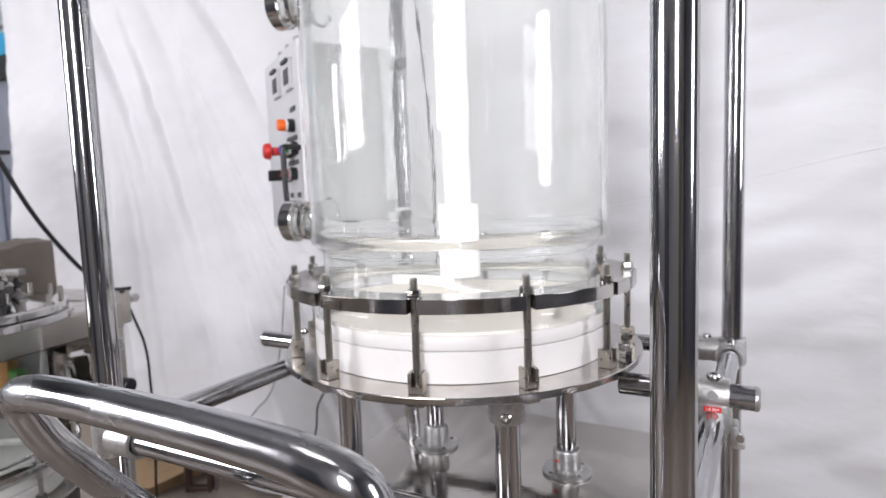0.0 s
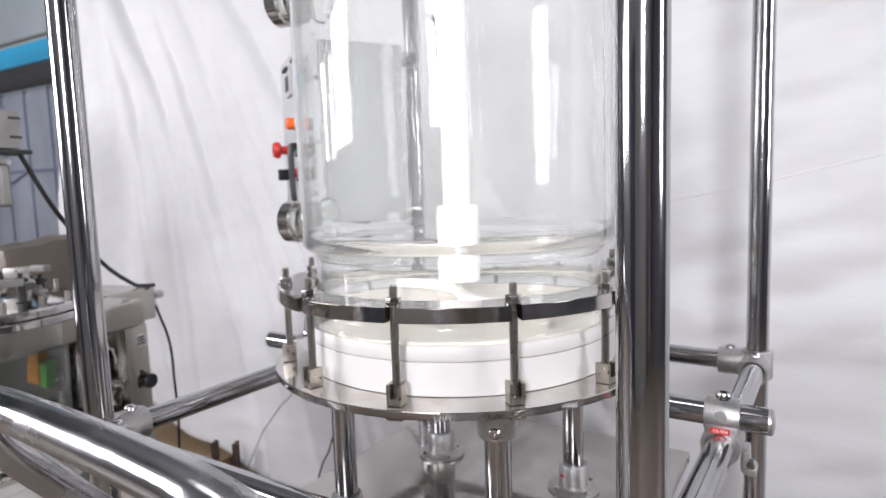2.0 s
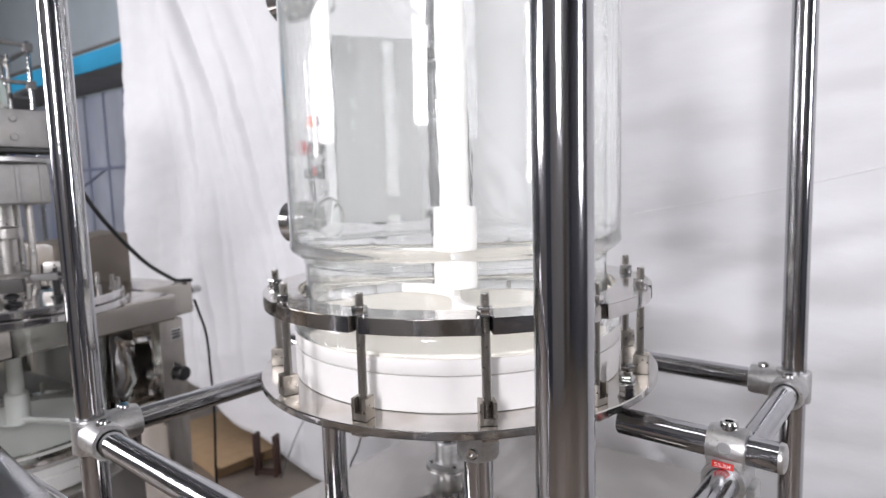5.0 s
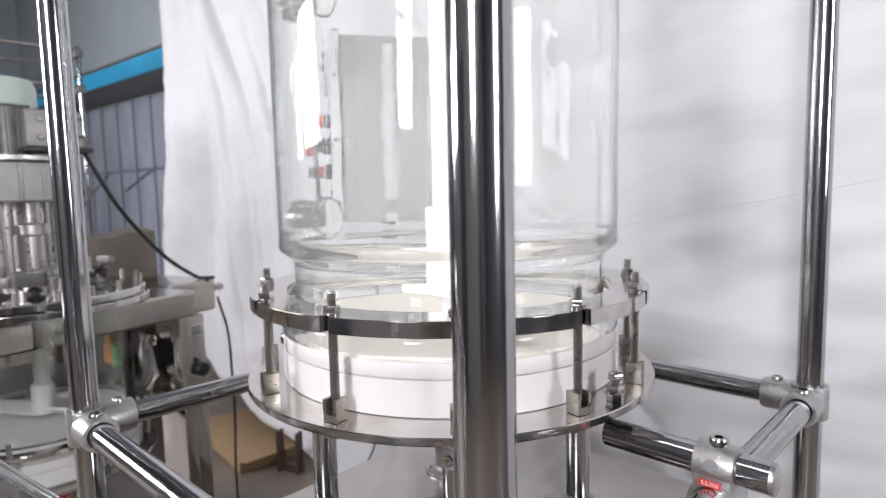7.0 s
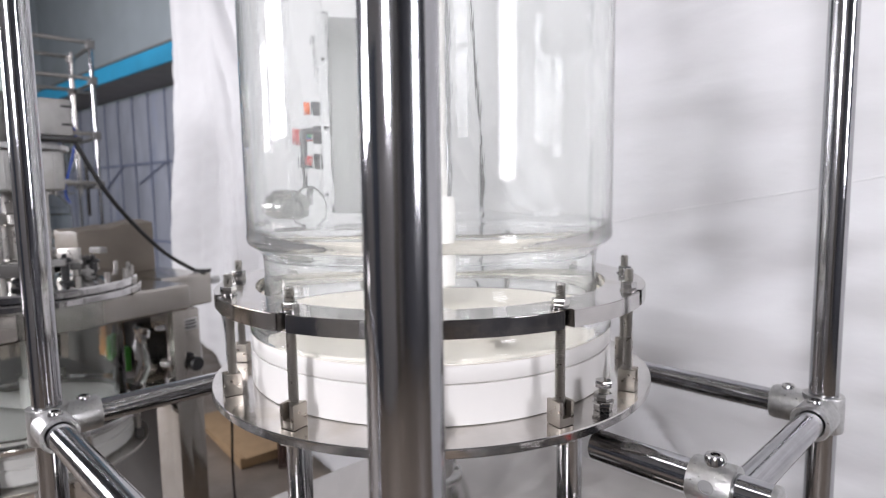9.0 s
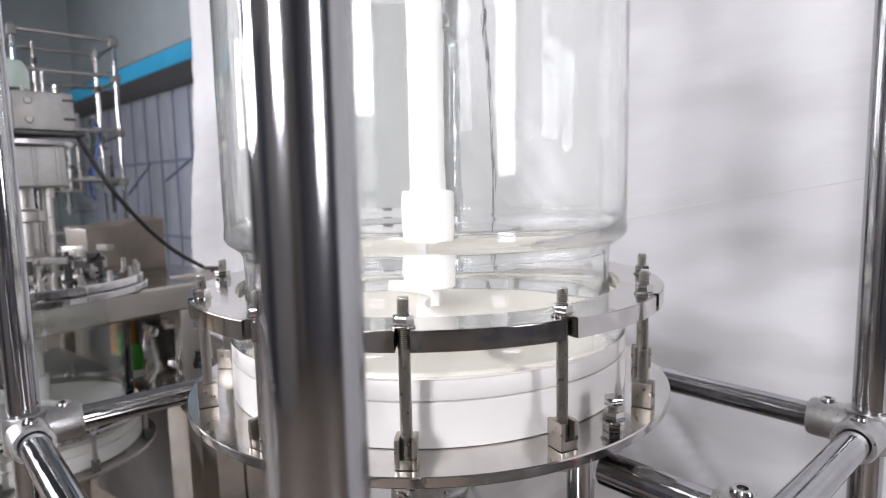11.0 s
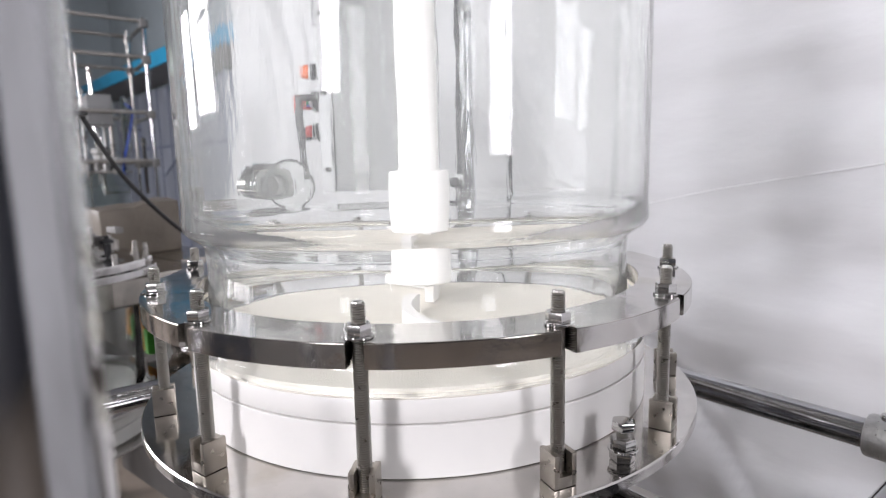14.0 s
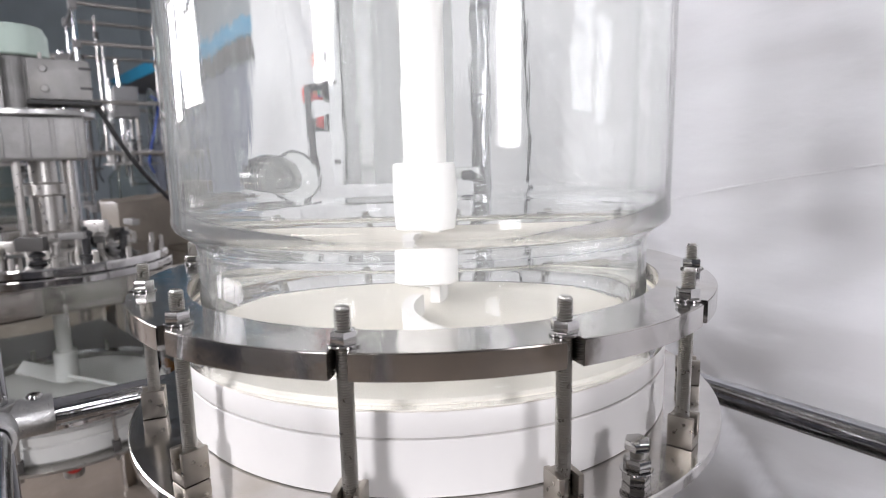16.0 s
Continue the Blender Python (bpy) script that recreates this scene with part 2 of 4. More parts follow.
def window_wall(name, a, b, y, openings, z0, z1, height, mat, label, turned=False):
    """A wall along x from a to b with window openings (centre, width); turned lays it along y at x = y."""
    bm = bmesh.new()

    def put(c0, c1, h0, h1):
        if c1 - c0 < 0.01:
            return
        size, at = (c1 - c0, 0.15, h1 - h0), ((c0 + c1) / 2, y, (h0 + h1) / 2)
        if turned:
            size, at = (size[1], size[0], size[2]), (at[1], at[0], at[2])
        box(size, at, bm=bm)
    edge = a
    for c, w in openings:
        put(edge, c - w / 2, 0, height)
        put(c - w / 2, c + w / 2, 0, z0)
        put(c - w / 2, c + w / 2, z1, height)
        edge = c + w / 2
    put(edge, b, 0, height)
    return tagged(part(name, bm, mat), label, "wall", kind="structure")


window_wall("wall_south", -10.5, 3.5, SOUTH_Y - 0.075, SOUTH, 1.62, 2.92, 5.0, WALLW, "light painted workshop wall with high windows")
# Unseen end wall; its opening is added for the fill lamp.
window_wall("wall_east_fill_opening", -2.4, 1.3, 3.575, [(0.90, 0.75)], 1.2, 2.6, 5.0, WALLD, "unseen dark end wall with an added fill-light opening", True)
for n, (wx, ww) in enumerate(SOUTH):
    wnd = thing("window_%d" % (n + 2), (wx, SOUTH_Y + 0.12, 2.27), "high bright window with painted steel bars", "window", kind="structure")
    count = 4 if ww > 1 else 2
    for k in range(1, count):
        part("mullion", box((0.055, 0.02, 1.30), (-ww / 2 + ww * k / count, 0, 0), 0.003), SOFFIT, wnd)
    part("transom", box((ww, 0.02, 0.05), (0, 0.021, 0.10), 0.003), SOFFIT, wnd)
# Unseen doors, added so the polished steel mirrors darker patches.
DOORB = material("blue_grey_door_paint", (0.12, 0.135, 0.17), 0.4, 0, 0.2, 4)
DOORW = material("brown_door_wood", (0.29, 0.25, 0.21), 0.5, 0, 0.3, 8, 0.001, 40, (1, 1, 0.1))
for name, x, w, mat, lab in (("reflected_door_1", -1.55, 1.3, DOORB, "unseen blue-grey door added for dark reflections"), ("reflected_door_2", 1.9, 0.9, DOORW, "unseen brown door added for dark reflections")):
    d = tagged(part(name, box((w, 0.05, 2.05), (x, SOUTH_Y + 0.0275, 1.03), 0.004), mat), lab, "door", kind="structure")
    part("door_handle", box((0.12, 0.03, 0.02), (x + w / 2 - 0.14, SOUTH_Y + 0.07, 1.02), 0.004), STEEL, d)
# Housings for the added fill strips, out of view.
for lx, ly in ((-0.9, -0.35), (0.9, -1.0)):
    lamp = thing("fill_strip", (lx, ly, 3.32), "unseen white strip lamp added as overhead fill", "lamp", "strip lamps")
    part("housing", box((1.26, 0.17, 0.05), (0, 0, 0.026), 0.008), WHITEP, lamp)
    for sx in (-0.45, 0.45):
        part("suspension_rod", disc(0.004, 0.051, 1.678, 0.001, 8, m=Matrix.Translation((sx, 0, 0))), STEEL, lamp)
# north wall behind the cloth, slightly askew to the frame: film-covered windows under a jutting slab with a blue edge
NORTH = pose(-6.2, 2.66, 0, 0, 0, 5.13)


def north(name, size, at, mat, label, category, bevel=0.0):
    ob = slab(name, size, at, mat, label, category, bevel)
    ob.matrix_basis = NORTH
    return ob


north("wall_north", (14.6, 0.15, 5.0), (2.6, 0.075, 2.5), WALLP, "pale blue-grey painted wall behind the cloth", "wall")
north("soffit", (9.2, 0.52, 0.13), (-0.6, -0.261, 2.425), SOFFIT, "grey concrete slab ledge jutting from the wall", "ledge", 0.004)
north("blue_band", (9.2, 0.03, 0.150), (-0.6, -0.5365, 2.425), BLUEW, "bright blue painted edge of the wall ledge", "wall band", 0.004)
north("ledge_conduit", (9.2, 0.03, 0.022), (-0.6, -0.02, 2.80), SOFFIT, "thin grey conduit along the wall", "conduit", 0.005)
film = thing("window_1", NORTH, "tall windows covered with mottled blue-grey film", "window", kind="structure")
for k in range(12):
    x = -4.05 + k * 0.41
    part("pane", box((0.37, 0.02, 2.02), (x, -0.016, 1.31), 0.004), SHUTTER, film)
    part("mullion", box((0.026, 0.03, 2.06), (x + 0.205, -0.018, 1.31), 0.004), FILMBAR, film)
for z in (0.72, 1.58):
    part("transom", box((4.9, 0.014, 0.028), (-1.80, -0.040, z), 0.003), FILMBAR, film)
part("brace", rod_between((-0.86, -0.041, 1.36), (-0.10, -0.041, 1.60), 0.010, 8), FILMBAR, film)
part("brace", rod_between((-2.10, -0.041, 1.20), (-1.30, -0.041, 1.56), 0.010, 8), FILMBAR, film)


# ---- white backdrop cloth ----
TOP = 3.05


# creases fan out downwards from the hung top: foot of each line, lean, depth and half width
crease_rng = random.Random(21)
CREASES = []
for k in range(30):
    foot = -3.1 + 2.5 * (k + crease_rng.uniform(-0.3, 0.3)) / 29
    lean = 0.20 + 0.62 * (foot + 3.1) / 2.5 + crease_rng.uniform(-0.05, 0.05)
    CREASES.append((foot, lean, crease_rng.choice((0.014, 0.026, 0.040, 0.056)), crease_rng.uniform(0.022, 0.055), crease_rng.uniform(0.35, 1.5), crease_rng.uniform(0.5, 1.2)))


def cloth_y(x, z):
    left = min(1, max(0, (-0.45 - x) / 0.9))          # folds away from the frame, flat cloth behind it
    v = z / TOP
    lean = 0.20 + 0.62 * min(1, max(0, (x + 3.1) / 2.5))
    s = x + lean * (z - 0.9)
    fold = left * (0.040 * math.sin(s * 5.3 + 0.7) + 0.018 * math.sin(s * 12.1 + 1.3))
    for foot, slope, depth, half, mid, reach in CREASES:
        u = (x - foot + slope * (z - 0.9) + 0.02 * math.sin(2.3 * z + foot * 9)) / half
        w = abs(z - mid - 0.4) / reach
        if w < 1 and abs(u) < 4:
            # one steep flank, one long soft flank
            fold += depth * (1 - w * w) * (math.exp(-abs(u) * (2.2 if u < 0 else 0.8)))
    near_edge = min(1, max(0, (-2.6 - x) / 0.8))
    fold += near_edge * (0.020 * math.sin(x * 9.0 + 0.4 * z) + 0.012 * math.sin(x * 21.0))
    flat = 0.35 + 0.65 * (1 - left)
    soft = 1.7 * flat * (0.022 * noise.noise((x * 1.1, z * 2.2, 1.7)) + 0.018 * noise.noise((x * 2.0 + z * 2.0, z * 5.5 - x * 1.6, 4.2)) + 0.013 * noise.noise((x * 4 + z * 4, z * 15 - x * 4, 9.2)))
    return 1.78 + fold * (0.6 + 0.4 * v) + soft - 0.10 * left * (1 - v) ** 2


def hem_z(x):
    return 0.012 + 0.2 * max(0.0, -1.95 - x) + 0.010 * max(0.0, min(1.0, (-1.95 - x) * 3)) * math.sin(x * 13)


def backdrop():
    bm = bmesh.new()
    nx, nz = 520, 130
    x0, x1 = -3.83, 1.6
    grid = []
    for i in range(nx + 1):
        x = x0 + (x1 - x0) * i / nx
        low = hem_z(x)
        slant = 0.05 * max(0.0, (-3.3 - x) / 0.53)         # the free edge runs slightly askew
        grid.append([bm.verts.new((x + slant * (2.3 - z) / 1.4, cloth_y(x, z), z)) for z in [low + (TOP - low) * k / nz for k in range(nz + 1)]])
    for i in range(nx):
        for k in range(nz):
            bm.faces.new((grid[i][k], grid[i + 1][k], grid[i + 1][k + 1], grid[i][k + 1]))
    ob = part("backdrop_cloth", bm, CLOTH, angle=180)
    sol = ob.modifiers.new("thickness", 'SOLIDIFY')
    sol.thickness = 0.003
    tagged(ob, "white wrinkled cloth hung as a backdrop", "curtain")
    pts = []
    for k in range(40):
        x = -0.75 + 2.2 * k / 39
        z = 1.272 + 0.196 * x + 0.004 * math.sin(x * 9)
        pts.append((x, cloth_y(x, z) - 0.0036, z))
    part("seam", sweep(pts, 0.0026, 6), CLOTH, ob, "raised stitched seam")


backdrop()

# ---- the glass filter on its tube frame ----
CX, CY = -0.492, 0.913
PLATE_Z, RING_Z, TRAY_Z = 0.985, 1.1108, 0.698
RP = 0.019
POSTS = ((-0.085, 0.510), (-0.863, 0.490), (-0.070, 1.300), (-0.855, 1.302))
RAIL_Z = 0.906

frame_thing = thing("support_frame", (-0.47, 0.9, 0), "polished stainless tube frame with cast clamp fittings", "frame")
FM = frame_thing.matrix_basis.inverted()


def fpart(name, bm, mat, label="", parent=None):
    ob = part(name, bm, mat, parent or frame_thing, label)
    if parent is None:
        ob.matrix_basis = FM
    return ob


for x, y in POSTS:
    fpart("post", rod_between((x, y, 0.012), (x, y, 2.35), RP, 40), TUBE)
    fpart("post_foot", lathe([(0, 0.0), (0.045, 0.0), (0.045, 0.006), (0.026, 0.010), (0.024, 0.05), (0.0195, 0.052)], 32, m=Matrix.Translation((x, y, 0))), CAST)


def fitting(x, y, dirs, z=RAIL_Z):
    """A cast corner clamp round a post with sockets towards dirs."""
    bm = lathe([(0.0196, -0.026), (0.0262, -0.026), (0.0268, -0.024), (0.0268, 0.024), (0.0262, 0.026), (0.0196, 0.026)], 36,
               m=Matrix.Translation((x, y, z)))
    for dx, dy in dirs:
        a = Vector((x, y, z)) + Vector((dx, dy, 0)) * 0.015
        b = Vector((x, y, z)) + Vector((dx, dy, 0)) * 0.066
        length = 0.051
        lathe([(0.0, 0.0), (0.0255, 0.0), (0.0258, length - 0.004), (0.0245, length), (0.0196, length), (0.0196, length - 0.012), (0, length - 0.012)], 36, bm, along(a, b))
    ob = fpart("pipe_fitting", bm, CAST, "matt cast stainless corner fitting")
    for dx, dy in dirs:
        at = Matrix.Translation((x + dx * 0.046, y + dy * 0.046, z + 0.0235))
        part("set_screw", lathe([(0.0095, -0.002), (0.0095, 0.004), (0.0080, 0.0065), (0.0042, 0.0065), (0.0040, 0.002), (0, 0.002)], 20, m=at), STEEL, ob)
    return ob


def unit(a, b):
    v = Vector((b[0] - a[0], b[1] - a[1]))
    v.normalize()
    return v.x, v.y


P1, P2, P3, P4 = POSTS
for p, others in ((P1, (P2, P3)), (P2, (P1, P4)), (P3, (P1, P4)), (P4, (P2, P3))):
    fitting(p[0], p[1], [unit(p, o) for o in others])
for a, b in ((P1, P2), (P1, P3), (P2, P4), (P3, P4)):
    u = unit(a, b)
    fpart("rail", rod_between((a[0] + u[0] * 0.03, a[1] + u[1] * 0.03, RAIL_Z), (b[0] - u[0] * 0.03, b[1] - u[1] * 0.03, RAIL_Z), 0.0178, 36), TUBE)
    for zz in (0.26,):
        fpart("lower_rail", rod_between((a[0] + u[0] * 0.02, a[1] + u[1] * 0.02, zz), (b[0] - u[0] * 0.02, b[1] - u[1] * 0.02, zz), 0.0178, 24), TUBE)

# short cross stubs clamped on the side rails, bolted to the plate
STUB_Z = 0.9420


def stub(x_out, x_in, x_rail, y, sign):
    fpart("stub_tube", rod_between((x_out, y, STUB_Z), (x_in, y, STUB_Z), 0.0172, 36, 0.0015), TUBE)
    fpart("end_cap", lathe([(0, 0.004), (0.012, 0.004), (0.0165, 0.002), (0.0176, 0.0), (0.0176, -0.003), (0, -0.003)], 30, m=along((x_out, y, STUB_Z), (x_out + 0.05 * sign, y, STUB_Z))), CAST, "grey plastic tube end cap")
    bm = lathe([(0.0174, -0.021), (0.0232, -0.021), (0.0238, -0.019), (0.0238, 0.019), (0.0232, 0.021), (0.0174, 0.021)], 36,
               m=along((x_rail, y, STUB_Z), (x_rail + 1, y, STUB_Z)))
    lathe([(0.0182, -0.026), (0.0240, -0.026), (0.0246, -0.024), (0.0246, 0.024), (0.0240, 0.026), (0.0182, 0.026)], 36, bm,
          along((x_rail, y, RAIL_Z), (x_rail, y + 1, RAIL_Z)))
    box((0.040, 0.046, 0.022), (x_rail, y, (STUB_Z + RAIL_Z) / 2), 0.004, bm=bm)
    # hooked lower jaw with its lug
    box((0.010, 0.034, 0.030), (x_rail + 0.028 * sign, y - 0.003, RAIL_Z - 0.016), 0.004, Matrix.Identity(4), bm)
    box((0.016, 0.030, 0.009), (x_rail + 0.034 * sign, y - 0.003, RAIL_Z - 0.030), 0.003, bm=bm)
    clamp = fpart("crossover_clamp", bm, CAST, "matt cast stainless crossover clamp")
    part("set_screw", lathe([(0.0105, -0.003), (0.0105, 0.005), (0.009, 0.008), (0.0048, 0.008), (0.0045, 0.003), (0, 0.003)], 20,
                            m=Matrix.Translation((x_rail, y, STUB_Z + 0.0225))), STEEL, clamp)
    part("lug_bolt", hexa(0.010, -0.007, 0.007, m=along((x_rail + 0.036 * sign, y - 0.020, RAIL_Z - 0.016), (x_rail + 0.036 * sign, y - 1, RAIL_Z - 0.016))), STEEL, clamp)
    return clamp


right_clamp = stub(-0.022, -0.212, -0.0785, 0.905, 1)
stub(-0.975, -0.772, -0.8605, 0.908, -1)


def flat_text(body, size, m, mat, parent, name, label=""):
    cu = bpy.data.curves.new(name, 'FONT')
    cu.body, cu.size, cu.align_x, cu.align_y, cu.extrude = body, size, 'CENTER', 'CENTER', 0.0001
    tmp = new(name, cu)
    dg = bpy.context.evaluated_depsgraph_get()
    me = bpy.data.meshes.new_from_object(tmp.evaluated_get(dg))
    bpy.data.objects.remove(tmp)
    me.materials.clear()
    me.materials.append(mat)
    ob = new(name, me)
    ob.parent, ob.matrix_basis = parent, m
    return tagged(ob, label)


# red grade sticker on the clamp and the faint round stamp above it
st = part("sticker", box((0.0235, 0.0012, 0.0078), (0, 0, 0), 0.0003), RED, right_clamp, "small red steel grade sticker",
          m=pose(-0.0785, 0.8785, 0.9280, 0, 0, 0))
flat_text("S.S.304", 0.0063, pose(0, -0.0008, 0, 90, 0, 0), WHITEP, st, "lettering", "white printed steel grade")
part("stamp", lathe([(0, 0), (0.0075, 0), (0.0075, 0.0006), (0.006, 0.0008), (0.006, 0.0004), (0, 0.0004)], 20), PAINT, right_clamp, "faint grey round stamp",
     m=pose(-0.0785, 0.8817, 0.9470, 90, 0, 0))

# push handle bar in front of the frame
hz, hy = 1.078, 0.268
half = [(-0.190, 0.497, 0.655), (-0.190, 0.490, 0.72), (-0.192, 0.450, 0.815), (-0.196, 0.362, 0.930), (-0.188, 0.306, 1.003), (-0.186, 0.286, 1.037), (-0.180, 0.273, 1.066), (-0.155, hy, hz - 0.001), (-0.115, hy, hz + 0.003), (-0.04, hy, hz + 0.005)]
mid = -0.452
handle = sweep([(mid + x, y, z) for x, y, z in half] + [(mid + 0.035 - x, y, z) for x, y, z in reversed(half)], 0.0168, 28)
fpart("push_handle", handle, SATIN, "bent polished tube push handle")

# ---- tray under the vessel ----
tx0, tx1, ty0, ty1 = -0.790, -0.190, 0.53, 1.312
tray = thing("base_tray", ((tx0 + tx1) / 2, (ty0 + ty1) / 2, TRAY_Z - 0.022), "polished sheet steel tray under the vessel, slightly wavy", "tray")
part("sheet", box((tx1 - tx0, ty1 - ty0, 0.004), (0, 0, 0.020), 0.0012), TRAYM, tray, "mirror-like top sheet")
for sx in (-1, 1):
    part("folded_edge", box((0.004, ty1 - ty0 - 0.010, 0.018), (sx * ((tx1 - tx0) / 2 - 0.003), 0, 0.009), 0.0008), TRAYM, tray)
    part("folded_edge", box((tx1 - tx0, 0.004, 0.018), (0, sx * ((ty1 - ty0) / 2 - 0.003), 0.009), 0.0008), TRAYM, tray)

for sx in (-1, 1):
    for sy in (-1, 1):
        part("tray_leg", disc(0.0178, -(TRAY_Z - 0.022), 0.0175, 0.0005, 24, m=Matrix.Translation((sx * 0.15, sy * 0.15 - 0.01, 0))), TUBE, tray)

# ---- filter vessel ----
filt = thing("filter_base", (CX, CY, TRAY_Z), "white plastic filter body clamped between polished steel flanges", "filter vessel")
dz = -TRAY_Z


def vpart(name, bm, mat, label="", z=0.0):
    return part(name, bm, mat, filt, label, Matrix.Translation((0, 0, dz + z)))


vpart("base_plate", disc(0.309, PLATE_Z - 0.0105, PLATE_Z, 0.0012, 160), RINGM, "round mirror-polished base plate")
vpart("filter_body", lathe([(0, PLATE_Z + 0.0005), (0.2555, PLATE_Z + 0.0005), (0.2565, PLATE_Z + 0.0015), (0.2565, 1.0300), (0.2559, 1.0306), (0.2515, 1.0308), (0.2515, 1.0320), (0.2556, 1.0322), (0.2560, 1.0328),
                            (0.2558, 1.0500), (0.2548, 1.0515), (0, 1.0515)], 128), PTFE, "thick white plastic filter body with a groove")
vpart("filter_cloth", lathe([(0, 1.0565), (0.12, 1.0563), (0.218, 1.0562), (0.2300, 1.0560), (0.2316, 1.0545), (0.2316, 1.0525), (0, 1.0525)], 96), CREAM, "cream filter cloth bed inside the glass")
vpart("foot_gasket", disc(0.2560, 1.0517, 1.0533, 0.0004, 128, 0.2322), CREAM, "cream gasket under the glass foot")
vpart("rim_gasket", disc(0.2555, 1.0880, 1.0913, 0.0008, 128, 0.2462), GASKET, "thin cream gasket under the ring")


def slotted_ring(r_in, r_out, r_slot, z0, z1, n, first, half):
    pts = []
    for k in range(n):
        a = first + 2 * math.pi * k / n
        w = half / r_out
        pts += [(a - w, r_out), (a - w, r_slot + half), (a - w * 0.7, r_slot + half * 0.3), (a, r_slot), (a + w * 0.7, r_slot + half * 0.3), (a + w, r_slot + half), (a + w, r_out)]
        b = first + 2 * math.pi * (k + 1) / n - w
        steps = 12
        pts += [(a + w + (b - a - w) * s / steps, r_out) for s in range(1, steps)]
    bm = bmesh.new()
    rows = []
    for a, r in pts:
        c, s = math.cos(a), math.sin(a)
        rows.append((a, [bm.verts.new((q * c, q * s, z)) for q, z in ((r_in, z0), (r_in, z1), (r, z1), (r, z0))]))
    n2 = len(rows)
    for i in range(n2):
        (a, p), (b, q) = rows[i], rows[(i + 1) % n2]
        bm.faces.new((p[2], q[2], q[3], p[3]))
        if abs(a - b) > 1e-9:
            bm.faces.new((p[0], q[0], q[1], p[1]))
            bm.faces.new((p[1], q[1], q[2], p[2]))
            bm.faces.new((p[3], q[3], q[0], p[0]))
    bmesh.ops.remove_doubles(bm, verts=bm.verts, dist=1e-6)
    es = [e for e in bm.edges if len(e.link_faces) == 2 and e.calc_face_angle(0) > radians(60) and abs(e.verts[0].co.z - e.verts[1].co.z) < 1e-6]
    bmesh.ops.bevel(bm, geom=es, offset=0.0009, segments=2, affect='EDGES')
    return bm


ROD_R, FIRST = 0.2855, radians(15)
vpart("clamp_ring", slotted_ring(0.248, 0.300, 0.2785, 1.0915, RING_Z, 12, FIRST, 0.0068), RINGM, "mirror-polished steel clamp ring with bolt slots")

rod_me = mesh_of(thread(0.0058, 0.994, 1.1375, 0.0018, 16), THREAD, "threaded_rod")
nut_bm = hexa(0.0168, RING_Z + 0.0022, RING_Z + 0.0108)
nut_me = mesh_of(nut_bm, STEEL, "nut")
wash_me = mesh_of(disc(0.0108, RING_Z + 0.0002, RING_Z + 0.0021, 0.0004, 28, 0.0052), STEEL, "washer")
cb = bmesh.new()
for s in (-1, 1):
    box((0.021, 0.0048, 0.027), (0.0010, s * 0.0078, 0.0135), 0.0014, bm=cb)
box((0.008, 0.0115, 0.026), (-0.0050, 0, 0.0130), 0.001, bm=cb)
box((0.021, 0.0115, 0.009), (0.0010, 0, 0.0045), 0.001, bm=cb)
clev_me = mesh_of(cb, CLEVIS, "clevis")
under_me = mesh_of(box((0.028, 0.022, 0.007), (0, 0, -0.0145), 0.003), STEEL, "foot_block")
for k in range(12):
    a = FIRST + k * math.pi / 6
    rod = part("clamp_bolt", rod_me, None, filt, m=Matrix.Translation((ROD_R * math.cos(a), ROD_R * math.sin(a), dz)) @ pose(0, 0, 0, 0, 0, math.degrees(a)))
    part("nut", nut_me, None, rod, m=pose(0, 0, 0, 0, 0, 20 * k % 60))
    part("washer", wash_me, None, rod)
    cl = part("clevis", clev_me, None, rod, "worn cast clevis block", m=Matrix.Translation((0, 0, PLATE_Z + 0.0004)))
    part("foot_block", under_me, None, rod, m=Matrix.Translation((0, 0, PLATE_Z)))

# levelling bolts through the plate above the stubs
for x, y in ((-0.203, 0.906), (-0.781, 0.908)):
    lb = part("levelling_bolt", thread(0.0055, 0.966, 1.012, 0.0016), THREAD, filt, "", Matrix.Translation((x - CX, y - CY, dz)))
    part("bolt_head", hexa(0.0175, 1.012, 1.0195), STEEL, lb)
    part("upper_nut", hexa(0.0185, 0.9965, 1.0050), STEEL, lb, m=pose(0, 0, 0, 0, 0, 17))
    part("washer", disc(0.0125, 0.9945, 0.9964, 0.0004, 24), STEEL, lb)
    part("lower_nut", hexa(0.0185, PLATE_Z + 0.0002, 0.9943), STEEL, lb, m=pose(0, 0, 0, 0, 0, 40))

